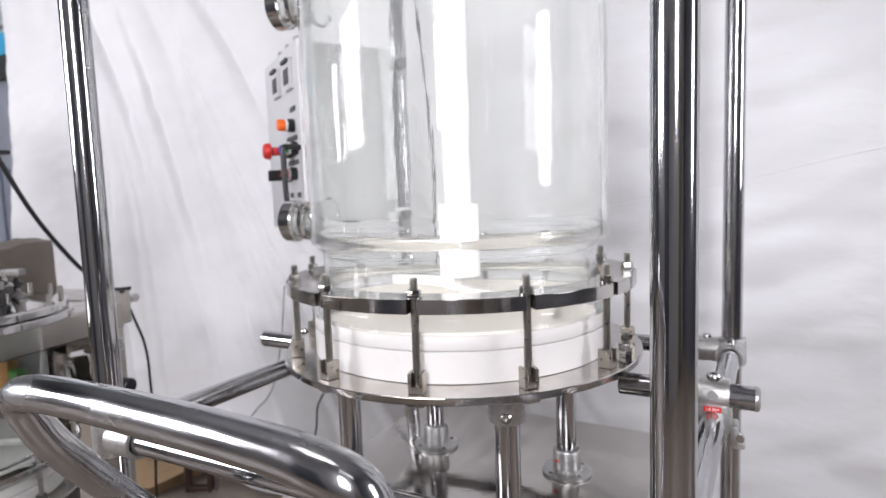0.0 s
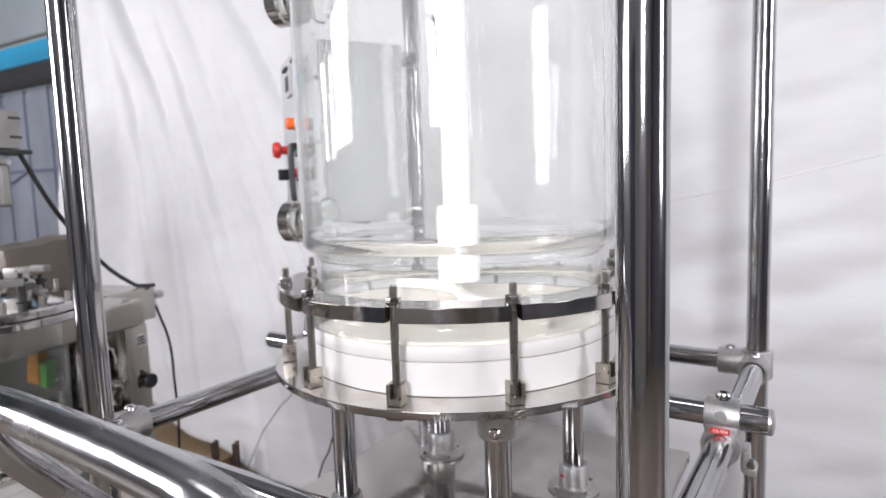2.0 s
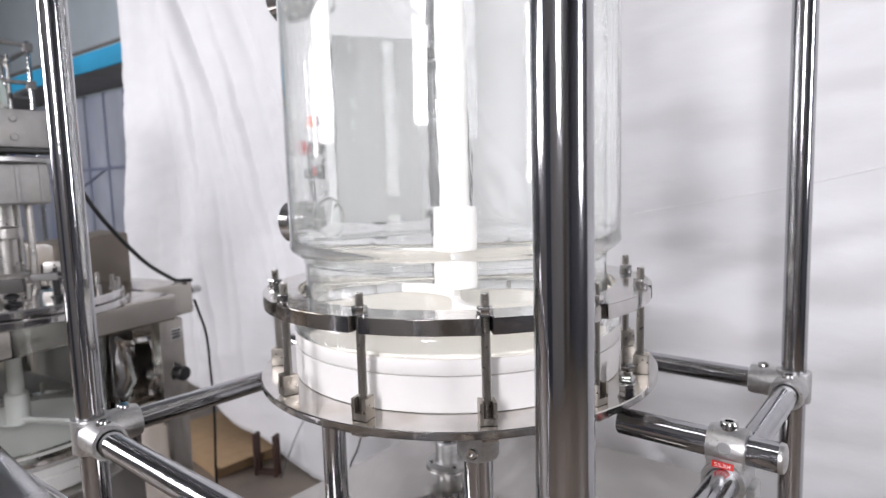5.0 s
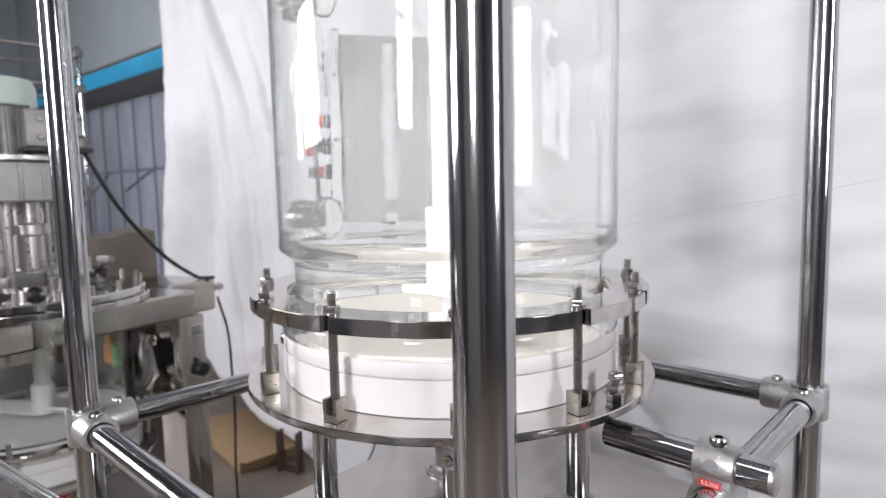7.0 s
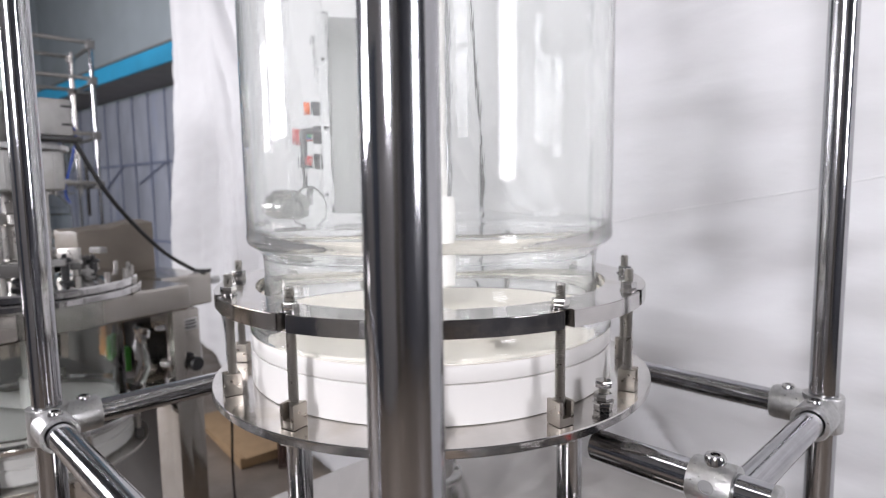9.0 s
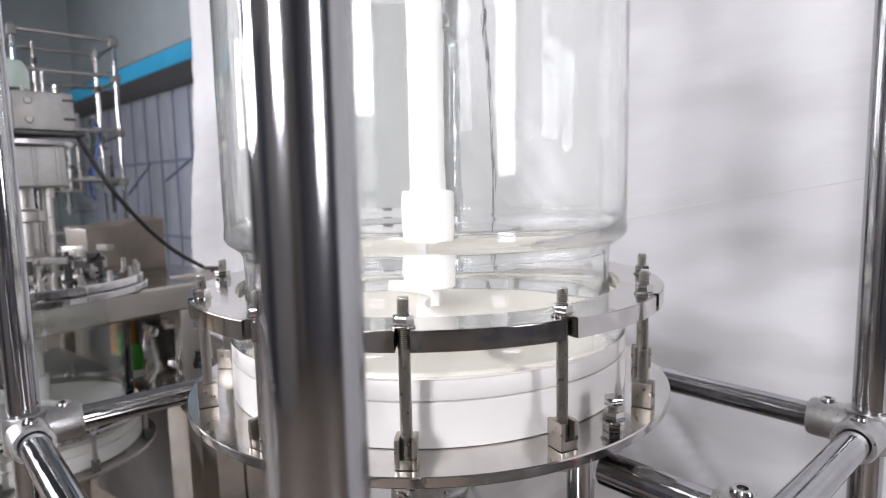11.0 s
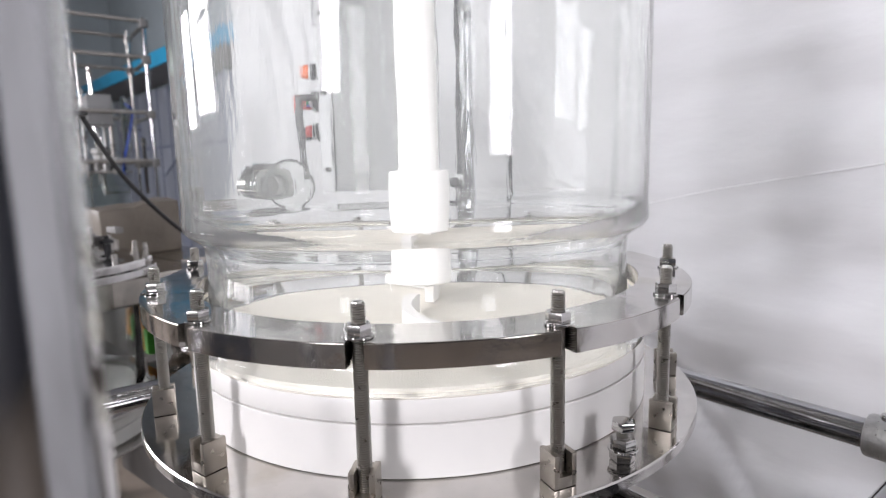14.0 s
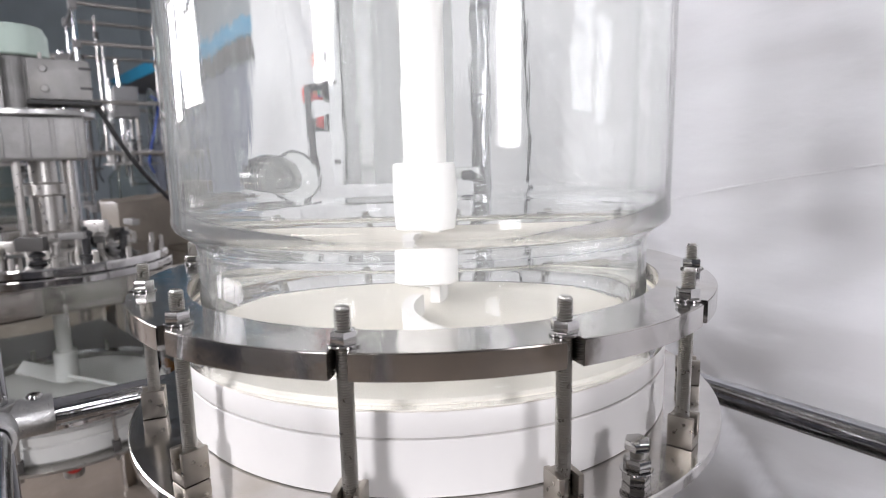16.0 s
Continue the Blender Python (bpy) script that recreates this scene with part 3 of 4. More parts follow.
# legs between tray and plate
collar = [(0.0192, -0.034), (0.0265, -0.034), (0.0275, -0.032), (0.0275, -0.004), (0.030, 0.0), (0.0192, 0.0)]
for sx, sy in ((-1, -1), (1, -1), (-1, 1), (1, 1)):
    at = Matrix.Translation((sx * 0.146, sy * 0.146, 0))
    leg = part("leg", disc(0.019, 0.002, PLATE_Z - 0.0107 + dz, 0.0005, 36), TUBE, filt, m=at)
    if (sx, sy) == (1, -1):
        part("plate_socket", lathe(collar, 32, m=Matrix.Translation((0, 0, 0.945 + dz))), CAST, leg, "matt cast collar on the leg")
        part("set_screw", lathe([(0.008, 0), (0.008, 0.004), (0.006, 0.006), (0.003, 0.006), (0.003, 0.002), (0, 0.002)], 18,
                            m=along((0.0093, -0.0248, 0.924 + dz), (0.35, -0.94, 0.924 + dz))), STEEL, leg)
    fl = part("floor_flange", lathe([(0.0192, 0.0), (0.046, 0.0), (0.047, 0.001), (0.047, 0.005), (0.045, 0.006), (0.030, 0.0065), (0.0270, 0.010), (0.0262, 0.046), (0.0250, 0.048), (0.0192, 0.048)], 40), CAST, leg, "matt cast floor flange")
    if (sx, sy) == (1, 1):
        part("sticker", box((0.0012, 0.009, 0.0045), (0.0276, 0, 0.030), 0.0002, Matrix.Rotation(radians(-118), 4, 'Z')), RED, fl, "small faded red sticker")
    for q in range(4):
        an = radians(45 + 90 * q + 10)
        part("flange_bolt", lathe([(0.0055, 0.005), (0.0055, 0.008), (0.003, 0.0105), (0, 0.011)], 14, m=Matrix.Translation((0.0375 * math.cos(an), 0.0375 * math.sin(an), 0))), STEEL, fl)

# ---- glass vessel ----
vessel = thing("glass_vessel", (CX, CY, 1.053), "clear borosilicate glass cylinder with a stepped neck", "glass vessel")
gd = -1.053
outer = [(0.2565, 1.0535), (0.2575, 1.0545), (0.2580, 1.0700), (0.2565, 1.0800), (0.2500, 1.0855), (0.2410, 1.0900), (0.2372, 1.0980), (0.2362, 1.112), (0.2358, 1.130), (0.2364, 1.148), (0.2384, 1.1555),
         (0.2425, 1.1603), (0.2490, 1.1645), (0.2545, 1.1690), (0.2572, 1.1740), (0.2574, 1.1790), (0.2566, 1.1840), (0.2562, 1.192), (0.2566, 1.22), (0.2568, 1.30), (0.2570, 1.45), (0.2568, 1.60), (0.2570, 1.80)]
inner = [(0.2527, 1.80), (0.2525, 1.60), (0.2527, 1.45), (0.2525, 1.30), (0.2523, 1.22), (0.2519, 1.194), (0.2510, 1.1845), (0.2480, 1.1770), (0.2425, 1.1715), (0.2368, 1.1668), (0.2336, 1.1605), (0.2324, 1.152), (0.2318, 1.130), (0.2322, 1.10), (0.2322, 1.075), (0.2322, 1.0535)]
gv = part("cylinder", lathe(outer + inner, 160, closed=True), GLASS, vessel, "", Matrix.Translation((0, 0, gd)), angle=60)
gv.visible_shadow = False
part("top_flange", disc(0.300, 1.8005, 1.820, 0.001, 96, 0.03), STEEL, vessel, "polished steel top flange", Matrix.Translation((0, 0, gd)))

for z in (1.203, 1.603):
    # side nozzle of clear glass with a two-part steel coupling
    ang = radians(191)
    nm = Matrix.Translation((0, 0, z + gd)) @ Matrix.Rotation(ang, 4, 'Z') @ pose(0, 0, 0, 0, 90, 0)
    noz = part("nozzle", lathe([(0.044, 0.2580), (0.041, 0.266), (0.033, 0.277), (0.025, 0.288), (0.024, 0.296), (0.026, 0.308), (0.030, 0.313), (0.030, 0.318), (0.020, 0.318), (0.020, 0.288), (0.029, 0.275), (0.037, 0.264), (0.040, 0.2580)], 36, closed=True), GLASS, vessel, "short clear glass side nozzle", nm)
    noz.visible_shadow = False
    part("inner_coupling", disc(0.0375, 0.296, 0.304, 0.0012, 40, 0.0265), STEEL, noz, "polished steel coupling ring")
    part("outer_coupling", lathe([(0, 0.3185), (0.036, 0.3185), (0.0395, 0.321), (0.0395, 0.342), (0.037, 0.345), (0.026, 0.346), (0, 0.346)], 48), STEEL, noz, "polished steel blind cap")
    for q in range(3):
        an = 2 * math.pi * q / 3 + 0.5
        part("coupling_bolt", disc(0.003, 0.290, 0.324, 0.0004, 12, m=Matrix.Translation((0.0305 * math.cos(an), 0.0305 * math.sin(an), 0))), THREAD, noz)

# ---- stirrer ----
stir = thing("stirrer", (CX, CY + 0.002, 1.066), "white plastic-coated stirrer hanging in the vessel", "stirrer")
sm = Matrix.Translation((0, 0, -1.066))
part("shaft", disc(0.0235, 1.20, 1.802, 0.001, 40), PTFE, stir, "smooth white shaft", sm)
part("hub", lathe([(0, 1.098), (0.032, 1.098), (0.0352, 1.101), (0.0352, 1.223), (0.033, 1.2265), (0.024, 1.227), (0, 1.227)], 48), PTFE, stir, "thick white hub sleeve", sm)
bl = bmesh.new()
for s in (1, -1):
    rows = []
    for k in range(15):
        r = 0.028 + 0.185 * k / 14
        a = math.pi * (0 if s > 0 else 1) - 0.95 + 0.55 * (k / 14) ** 1.3
        c, q = math.cos(a), math.sin(a)
        t = Vector((-q, c, 0)) * 0.006
        p = Vector((r * c, r * q, 0))
        rows.append([bl.verts.new(p + t + Vector((0, 0, z))) for z in (1.060, 1.086)] + [bl.verts.new(p - t + Vector((0, 0, z))) for z in (1.086, 1.060)])
    for a, b in zip(rows, rows[1:]):
        for i in range(4):
            bl.faces.new((a[i], a[(i + 1) % 4], b[(i + 1) % 4], b[i]))
    bl.faces.new(rows[0])
    bl.faces.new(rows[-1])
part("blade", bl, PTFE, stir, "curved white paddle blades", sm)

# ---- control box behind the vessel ----
def control_box():
    n = Vector((-0.545, -0.839, 0))
    u = Vector((-0.839, 0.545, 0))
    base = Matrix(((u.x, -n.x, 0, -0.936), (u.y, -n.y, 0, 1.009), (0, 0, 1, 1.170), (0, 0, 0, 1)))   # x along the door, y into the box
    t = thing("control_box", base, "pale grey control box with coloured push buttons, fixed to the frame", "control box")
    W, H, D = 0.34, 0.433, 0.20
    part("enclosure", box((W - 0.012, D, H - 0.010), (W / 2, D / 2 + 0.028, H / 2), 0.004), PAINT, t, "grey painted enclosure")
    part("door", box((W, 0.022, H), (W / 2, 0.014, H / 2), 0.005, seg=3), PAINTL, t, "pale grey front door")
    part("door_gasket", box((W - 0.02, 0.005, H - 0.02), (W / 2, 0.0268, H / 2), 0.0), DARK, t)
    for x in (0.07, 0.19):
        d = part("display", box((0.060, 0.012, 0.070), (x, 0.0, 0.365), 0.002), PAINTL, t, "small panel meter")
        part("screen", box((0.044, 0.002, 0.036), (x, -0.0068, 0.360), 0.0005), GREYP, d, "dark grey meter window")
        part("hood", box((0.052, 0.010, 0.008), (x, -0.008, 0.394), 0.002), GREYP, d)

    def knob(name, x, z, col, r, length, label):
        m = pose(x, 0.003, z, 90, 0, 0)
        b = part(name, lathe([(0, 0), (0.015, 0), (0.0155, 0.002), (0.0155, 0.014), (0.013, 0.016), (0, 0.016)], 28), BLACK, t, label, m)
        part("cap", lathe([(0, 0.016), (r * 0.86, 0.016), (r, 0.018), (r, 0.016 + length * 0.85), (r * 0.9, 0.016 + length), (0, 0.016 + length + 0.001)], 28), col, b, label)
        part("collar", lathe([(0.0125, 0.0158), (0.0145, 0.0158), (0.0145, 0.021), (0.0125, 0.021)], 28, closed=True), WHITEP, b)
        return b
    knob("indicator_lamp", 0.060, 0.247, ORANGE, 0.0135, 0.022, "orange indicator lamp")
    e = knob("emergency_stop", 0.100, 0.190, RED, 0.010, 0.032, "red mushroom emergency stop")
    part("mushroom", lathe([(0, 0.046), (0.012, 0.046), (0.019, 0.050), (0.0195, 0.056), (0.016, 0.064), (0, 0.067)], 32), RED, e, "red mushroom head")
    knob("blue_button", 0.070, 0.192, BLUEP, 0.010, 0.018, "blue push button")
    knob("green_button", 0.043, 0.193, GREENP, 0.010, 0.016, "green push button")
    s = knob("selector_switch", 0.110, 0.133, BLACK, 0.012, 0.014, "black selector switch")
    part("lever", box((0.010, 0.026, 0.030), (0, 0, 0.040), 0.003), BLACK, s)
    knob("red_button", 0.060, 0.135, RED, 0.011, 0.018, "red push button")
    for x, z, w in ((0.06, 0.285, 0.05), (0.08, 0.218, 0.10), (0.08, 0.162, 0.10), (0.11, 0.085, 0.03), (0.04, 0.085, 0.03)):
        part("label_bar", box((w, 0.0015, 0.012), (x, 0.0022, z), 0.0003), GREYP, t, "engraved grey label")
    part("door_lever", sweep([(0.012, 0.003, 0.193), (0.012, -0.030, 0.193), (0.012, -0.036, 0.185), (0.014, -0.036, 0.135), (0.016, -0.034, 0.085), (0.018, -0.030, 0.043)], 0.0065, 10), BLACK, t, "black bent door handle")
    for x in (0.05, 0.13, 0.21):
        part("lug", box((0.018, 0.016, 0.018), (x, 0.02, H + 0.007), 0.004), PAINT, t)
    for z in (0.06, 0.20, 0.34):
        part("door_screw", lathe([(0, 0.003), (0.004, 0.003), (0.005, 0), (0, 0)], 14, m=pose(-0.0005, 0.014, z, 0, -90, 0)), STEEL, t)
    for x in (0.06, 0.10, 0.16):
        part("cable_gland", disc(0.011, -0.030, 0.004, 0.002, 18, m=Matrix.Translation((x, 0.14, 0))), BLACK, t, "black cable gland")
    # two bracket clamps towards the rear post
    for z in (0.03, 0.40):
        b = part("bracket", box((0.030, 0.05, 0.030), (0.030, D + 0.050, z), 0.006), CAST, t, "cast clamp on the rear post")
        part("clamp_knob", disc(0.014, 0, 0.024, 0.003, 20, m=pose(0.016, D + 0.055, z - 0.005, 0, -90, 0)), BLACK, b)
    return t


control_box()

wire = sweep([(-0.862, 1.385, 1.95), (-0.844, 1.385, 1.752), (-0.832, 1.385, 1.617), (-0.817, 1.385, 1.466), (-0.808, 1.385, 1.314), (-0.808, 1.385, 1.19), (-0.83, 1.39, 1.00), (-0.98, 1.41, 0.80), (-1.22, 1.44, 0.66), (-1.318, 1.45, 0.561), (-1.338, 1.45, 0.461), (-1.372, 1.45, 0.374), (-1.408, 1.45, 0.314), (-1.48, 1.46, 0.15), (-1.55, 1.47, 0.006)], 0.0031, 8)
tagged(part("hanging_cable", wire, RUBBER), "thin black cable hanging in front of the cloth", "cable")
thin = sweep([(-1.60, 1.61, 0.92), (-1.64, 1.615, 0.70), (-1.697, 1.62, 0.526), (-1.744, 1.62, 0.453), (-1.795, 1.62, 0.41), (-1.886, 1.62, 0.311), (-1.932, 1.62, 0.256), (-2.02, 1.61, 0.10), (-2.06, 1.60, 0.004)], 0.0022, 6)
tagged(part("thin_wire", thin, GREYP), "thin grey wire dangling before the cloth", "cable")

# ---- second machine on its steel table ----
VX, VY = -1.72, 0.598


def steel_table():
    t = thing("steel_table", Matrix.Translation((-1.605, 0.985, 0)) @ Matrix.Rotation(radians(13), 4, 'Z') @ Matrix.Translation((-0.42, -0.41, 0)), "stainless steel machine table with a thick rounded top", "machine table")
    o = Matrix.Translation((1.95, -0.60, 0))
    bm = bmesh.new()
    box((0.86, 1.15, 0.076), (-1.96, 0.435, 0.934), 0.015, bm=bm, seg=3)
    part("table_top", bm, SHEET, t, "thick sheet steel top with rounded corners", o)
    # Plain black disc laid on the top; no hole is cut.
    part("top_disc", lathe([(0, 0.9725), (0.052, 0.9725), (0.056, 0.9745), (0.060, 0.9740), (0.062, 0.9722)], 36, m=Matrix.Translation((-1.81, 0.900, 0))), DARK, t, "round black disc on the table top", o)
    part("rear_wing", box((0.62, 0.19, 0.105), (-1.99, 1.095, 0.9225), 0.014, seg=3), SHEET, t, "stepped rear part of the top", o)
    part("leg_panel", box((0.14, 0.08, 0.875), (-1.70, 1.060, 0.4375), 0.006), SHEET, t, "upright sheet steel panel", o)
    part("rear_panel", box((0.60, 0.02, 0.80), (-2.08, 1.06, 0.475), 0.004), DULLD, t, "side panel darkened for shade under the top", o)
    part("upper_shelf", box((0.46, 0.80, 0.02), (-2.11, 0.55, 0.62), 0.003), DULLD, t, "upper shelf darkened for shade under the top", o)
    for x, y in ((-1.57, -0.08), (-2.34, -0.08), (-2.34, 0.98), (-1.600, 0.998)):
        part("leg", box((0.04, 0.04, 0.896), (x, y, 0.448), 0.004), SHEET, t, "", o)
    k = part("regulator", lathe([(0, 0), (0.026, 0), (0.028, 0.003), (0.028, 0.010), (0.012, 0.012), (0.012, 0.030), (0.021, 0.032), (0.022, 0.036), (0.022, 0.066), (0.019, 0.070), (0, 0.070)], 28,
                                m=along((-1.630, 1.045, 0.715), (-1.0, 1.00, 0.715))), BLACK, t, "black rotary control knob", o)
    part("gauge", lathe([(0, 0), (0.018, 0), (0.018, 0.04), (0.012, 0.045), (0, 0.045)], 20, m=along((-1.64, 0.985, 0.72), (-1.0, 0.96, 0.72))), STEEL, k)
    pl = part("name_plate", box((0.002, 0.062, 0.040), (-1.6285, 1.060, 0.828), 0.0005), STEEL, t, "small engraved metal plate", o)
    for z in (0.838, 0.828, 0.818):
        part("plate_bar", box((0.0012, 0.050, 0.004), (-1.6272, 1.060, z), 0.0), GREYP, pl)
    part("lock_pin", lathe([(0, 0), (0.012, 0), (0.013, 0.03), (0.010, 0.036), (0, 0.037)], 18, m=along((-1.690, 1.188, 0.945), (-1.690, 1.33, 0.945))), CAST, t, "", o)
    part("bracket_shelf", box((0.17, 0.26, 0.02), (-1.795, 0.975, 0.62), 0.003), DULLD, t, "bracket shelf darkened for shade under the top", o)
    return t


steel_table()


def far_vessel():
    t = thing("glass_reactor", (VX, VY, 0.35), "second glass reactor with motor and steel lid, set in the table", "reactor")
    o = Matrix.Translation((0, 0, -0.35))
    g = part("cylinder", lathe([(0.215, 0.660), (0.222, 0.680), (0.222, 0.88), (0.222, 0.975), (0.215, 0.975), (0.215, 0.680), (0.205, 0.665)], 64, closed=True), GLASS2, t, "clear glass cylinder", o)
    g.visible_shadow = False
    low = o @ Matrix.Translation((0, 0, 0.10))
    part("body", lathe([(0, 0.455), (0.225, 0.455), (0.232, 0.462), (0.232, 0.497), (0.226, 0.499), (0.226, 0.503), (0.232, 0.505), (0.232, 0.524), (0.226, 0.526), (0.226, 0.530), (0.232, 0.532), (0.230, 0.546), (0, 0.546)], 64), SHADEP, t, "white plastic filter body, toned down for shade", low)
    part("clamp_ring", disc(0.265, 0.547, 0.559, 0.001, 64, 0.2325), STEEL, t, "", low)
    part("base_ring", disc(0.268, 0.447, 0.4549, 0.001, 64), THREAD, t, "", low)
    for k in range(8):
        a = 2 * math.pi * k / 8 + 0.3
        cbolt = part("clamp_bolt", disc(0.0055, 0.43, 0.59, 0.001, 10, m=Matrix.Translation((0.250 * math.cos(a), 0.250 * math.sin(a), 0))), THREAD, t, "", low)
        part("clevis", box((0.020, 0.018, 0.026), (0.250 * math.cos(a), 0.250 * math.sin(a), 0.468), 0.003), DULLD, cbolt)
    dv = part("drain_valve", lathe([(0, 0.385), (0.020, 0.385), (0.022, 0.39), (0.022, 0.43), (0.030, 0.432), (0.030, 0.4465), (0, 0.4465)], 20, m=Matrix.Translation((0.16, -0.015, 0))), CAST, t, "steel drain valve", low)
    part("valve_knob", lathe([(0, 0), (0.017, 0), (0.019, 0.004), (0.019, 0.014), (0.014, 0.018), (0, 0.018)], 20, m=along((0.182, -0.015, 0.424), (1, -0.015, 0.424))), RED, dv, "red valve knob")
    part("shaft", disc(0.018, 0.74, 1.25, 0.001, 24), SHADEP, t, "white stirrer shaft", o)
    part("hub", disc(0.027, 0.668, 0.752, 0.003, 28), SHADEP, t, "white stirrer hub", o)
    for turn in (35, 215):
        part("blade", box((0.17, 0.008, 0.040), (0.10, 0, 0), 0.003, Matrix.Translation((0, 0, 0.676)) @ pose(0, 0, 0, 0, 0, turn) @ pose(0, 0, 0, 50, 0, 0)), SHADEP, t, "white pitched paddle", o)
    part("filter_bed", disc(0.2045, 0.6465, 0.6500, 0.001, 48), SHADEP, t, "white filter bed", o)
    part("lid", lathe([(0, 0.992), (0.262, 0.992), (0.266, 0.996), (0.266, 1.010), (0.262, 1.014), (0.21, 1.016), (0.17, 1.030), (0, 1.034)], 64), STEEL, t, "polished steel lid", o)
    part("lid_rim", disc(0.275, 0.974, 0.9915, 0.002, 64, 0.222), STEEL, t, "", o)
    rng = random.Random(5)
    for k in range(20):
        a = 2 * math.pi * k / 20
        h = rng.uniform(0.012, 0.055)
        p = Matrix.Translation((rng.uniform(0.11, 0.21) * math.cos(a), rng.uniform(0.11, 0.21) * math.sin(a), 1.018))
        part("lid_port", lathe([(0, 0), (0.018, 0), (0.018, 0.006), (0.009, 0.008), (0.009, h), (0.016, h + 0.002), (0.016, h + 0.008), (0.012, h + 0.011), (0.005, h + 0.014), (0.005, h + 0.022), (0, h + 0.022)], 20, m=p), (THREAD, BLACK, GREYM)[k % 3], t, "short lid port with coupling", o)
        part("lid_bolt", disc(0.006, 0.985, 1.040, 0.001, 8, m=Matrix.Translation((0.253 * math.cos(a + 0.3), 0.253 * math.sin(a + 0.3), 0))), THREAD, t, "", o)
    for k in range(16):
        a = 2 * math.pi * k / 16 + 0.2
        r = rng.uniform(0.09, 0.22)
        part("clamp_block", box((rng.uniform(0.02, 0.06), 0.022, rng.uniform(0.016, 0.04)), (0, 0, 0), 0.003, m=Matrix.Translation((r * math.cos(a), r * math.sin(a), 1.05 + rng.uniform(0, 0.03))) @ pose(0, 0, 0, 0, 0, rng.uniform(0, 180))), (GREYM, DULLD, THREAD, DULLD)[k % 4], t, "small clamp block on the lid", o)
    for k in range(4):
        a = math.pi / 4 + k * math.pi / 2
        part("stand_rod", disc(0.009, 1.03, 1.36, 0.001, 12, m=Matrix.Translation((0.075 * math.cos(a), 0.075 * math.sin(a), 0))), THREAD, t, "", o)
    part("seal_housing", lathe([(0, 1.034), (0.055, 1.034), (0.055, 1.07), (0.035, 1.075), (0.035, 1.16), (0.05, 1.165), (0.05, 1.19), (0.03, 1.195), (0.03, 1.25), (0, 1.25)], 28), THREAD, t, "steel shaft seal housing", o)
    part("gear_plate", disc(0.125, 1.352, 1.366, 0.002, 40), CAST, t, "", o)
    g = part("gearbox", box((0.20, 0.19, 0.105), (0, 0, 1.300), 0.014, seg=3), GREYM, t, "grey cast gearbox", o)
    rib = mesh_of(box((0.206, 0.010, 0.09), (0, 0, 1.30), 0.003), GREYM, "rib")
    for k in range(4):
        part("rib", rib, None, g, m=Matrix.Translation((0, -0.075 + k * 0.05, 0)))
    mz = o @ Matrix.Translation((0, -0.036, 0))
    mo = part("motor", lathe([(0, 1.366), (0.060, 1.366), (0.060, 1.49), (0, 1.49)], 32), GREYM, t, "finned grey motor", mz)
    fin = mesh_of(box((0.014, 0.004, 0.115), (0.066, 0, 1.428), 0.001), GREYM, "fin")
    for k in range(18):
        part("fin", fin, None, mo, m=Matrix.Rotation(2 * math.pi * k / 18, 4, 'Z'))
    for k in range(4):
        a = math.pi / 4 + k * math.pi / 2
        part("tie_rod", disc(0.005, 1.362, 1.500, 0.001, 10, m=Matrix.Translation((0.078 * math.cos(a), 0.078 * math.sin(a), 0))), THREAD, mo)
    tb = part("terminal_box", box((0.08, 0.125, 0.092), (0.085, 0.052, 1.432), 0.008), GREYM, t, "light grey terminal box", o)
    part("bottom_bar", box((0.09, 0.150, 0.010), (0.085, 0.058, 1.3795), 0.003), DARK, tb)
    for zz in (1.410, 1.455):
        part("gland", disc(0.009, 0, 0.005, 0.002, 16, m=along((0.125, 0.020, zz), (1, 0.020, zz))), GREYM, tb)
        part("clip", box((0.012, 0.026, 0.006), (0.120, 0.103, zz + 0.004), 0.001), DARK, tb)
    part("motor_cap", lathe([(0, 1.49), (0.074, 1.49), (0.079, 1.494), (0.079, 1.540), (0.070, 1.560), (0, 1.566)], 36), MINT, t, "pale green motor fan cover", mz)
    return t


far_vessel()

# black cable from the reactor stand to the table top
cab = sweep([(-1.640, 0.722, 1.378), (-1.66, 0.79, 1.25), (-1.70, 0.87, 1.15), (-1.76, 0.97, 1.055), (-1.82, 1.07, 0.99), (-1.80, 1.085, 0.982), (-1.78, 1.12, 0.981)], 0.006, 10)
tagged(part("power_cable", cab, RUBBER), "black power cable running down to the steel table", "cable")
cab2 = sweep([(-1.86, 1.162, 0.90), (-1.845, 1.168, 0.855), (-1.82, 1.172, 0.80), (-1.80, 1.17, 0.735), (-1.797, 1.17, 0.66), (-1.80, 1.175, 0.50), (-1.83, 1.18, 0.25), (-1.86, 1.20, 0.0045)], 0.0042, 8)
tagged(part("drop_cable", cab2, RUBBER), "black cable hanging from the table edge", "cable")

# wrapped parcel and small goods behind and under the table
wrap = box((0.15, 0.25, 0.165), (0, 0, 0.0825), 0.008, seg=2)
bmesh.ops.subdivide_edges(wrap, edges=wrap.edges, cuts=4, use_grid_fill=True)
for v in wrap.verts:
    top = v.co.z / 0.165
    v.co.z += top * (0.10 * (v.co.y - 0.05) + 0.012 * noise.noise((v.co.x * 14, v.co.y * 14, 2)))
    v.co.x += 0.010 * top * noise.noise((v.co.y * 16, v.co.z * 16, 5))
tp = part("wrapped_carton", wrap, BAG, m=pose(-2.06, 0.885, 0.9745, 0, 0, 13))
tagged(tp, "crumpled beige wrapped carton standing on the steel table", "carton")

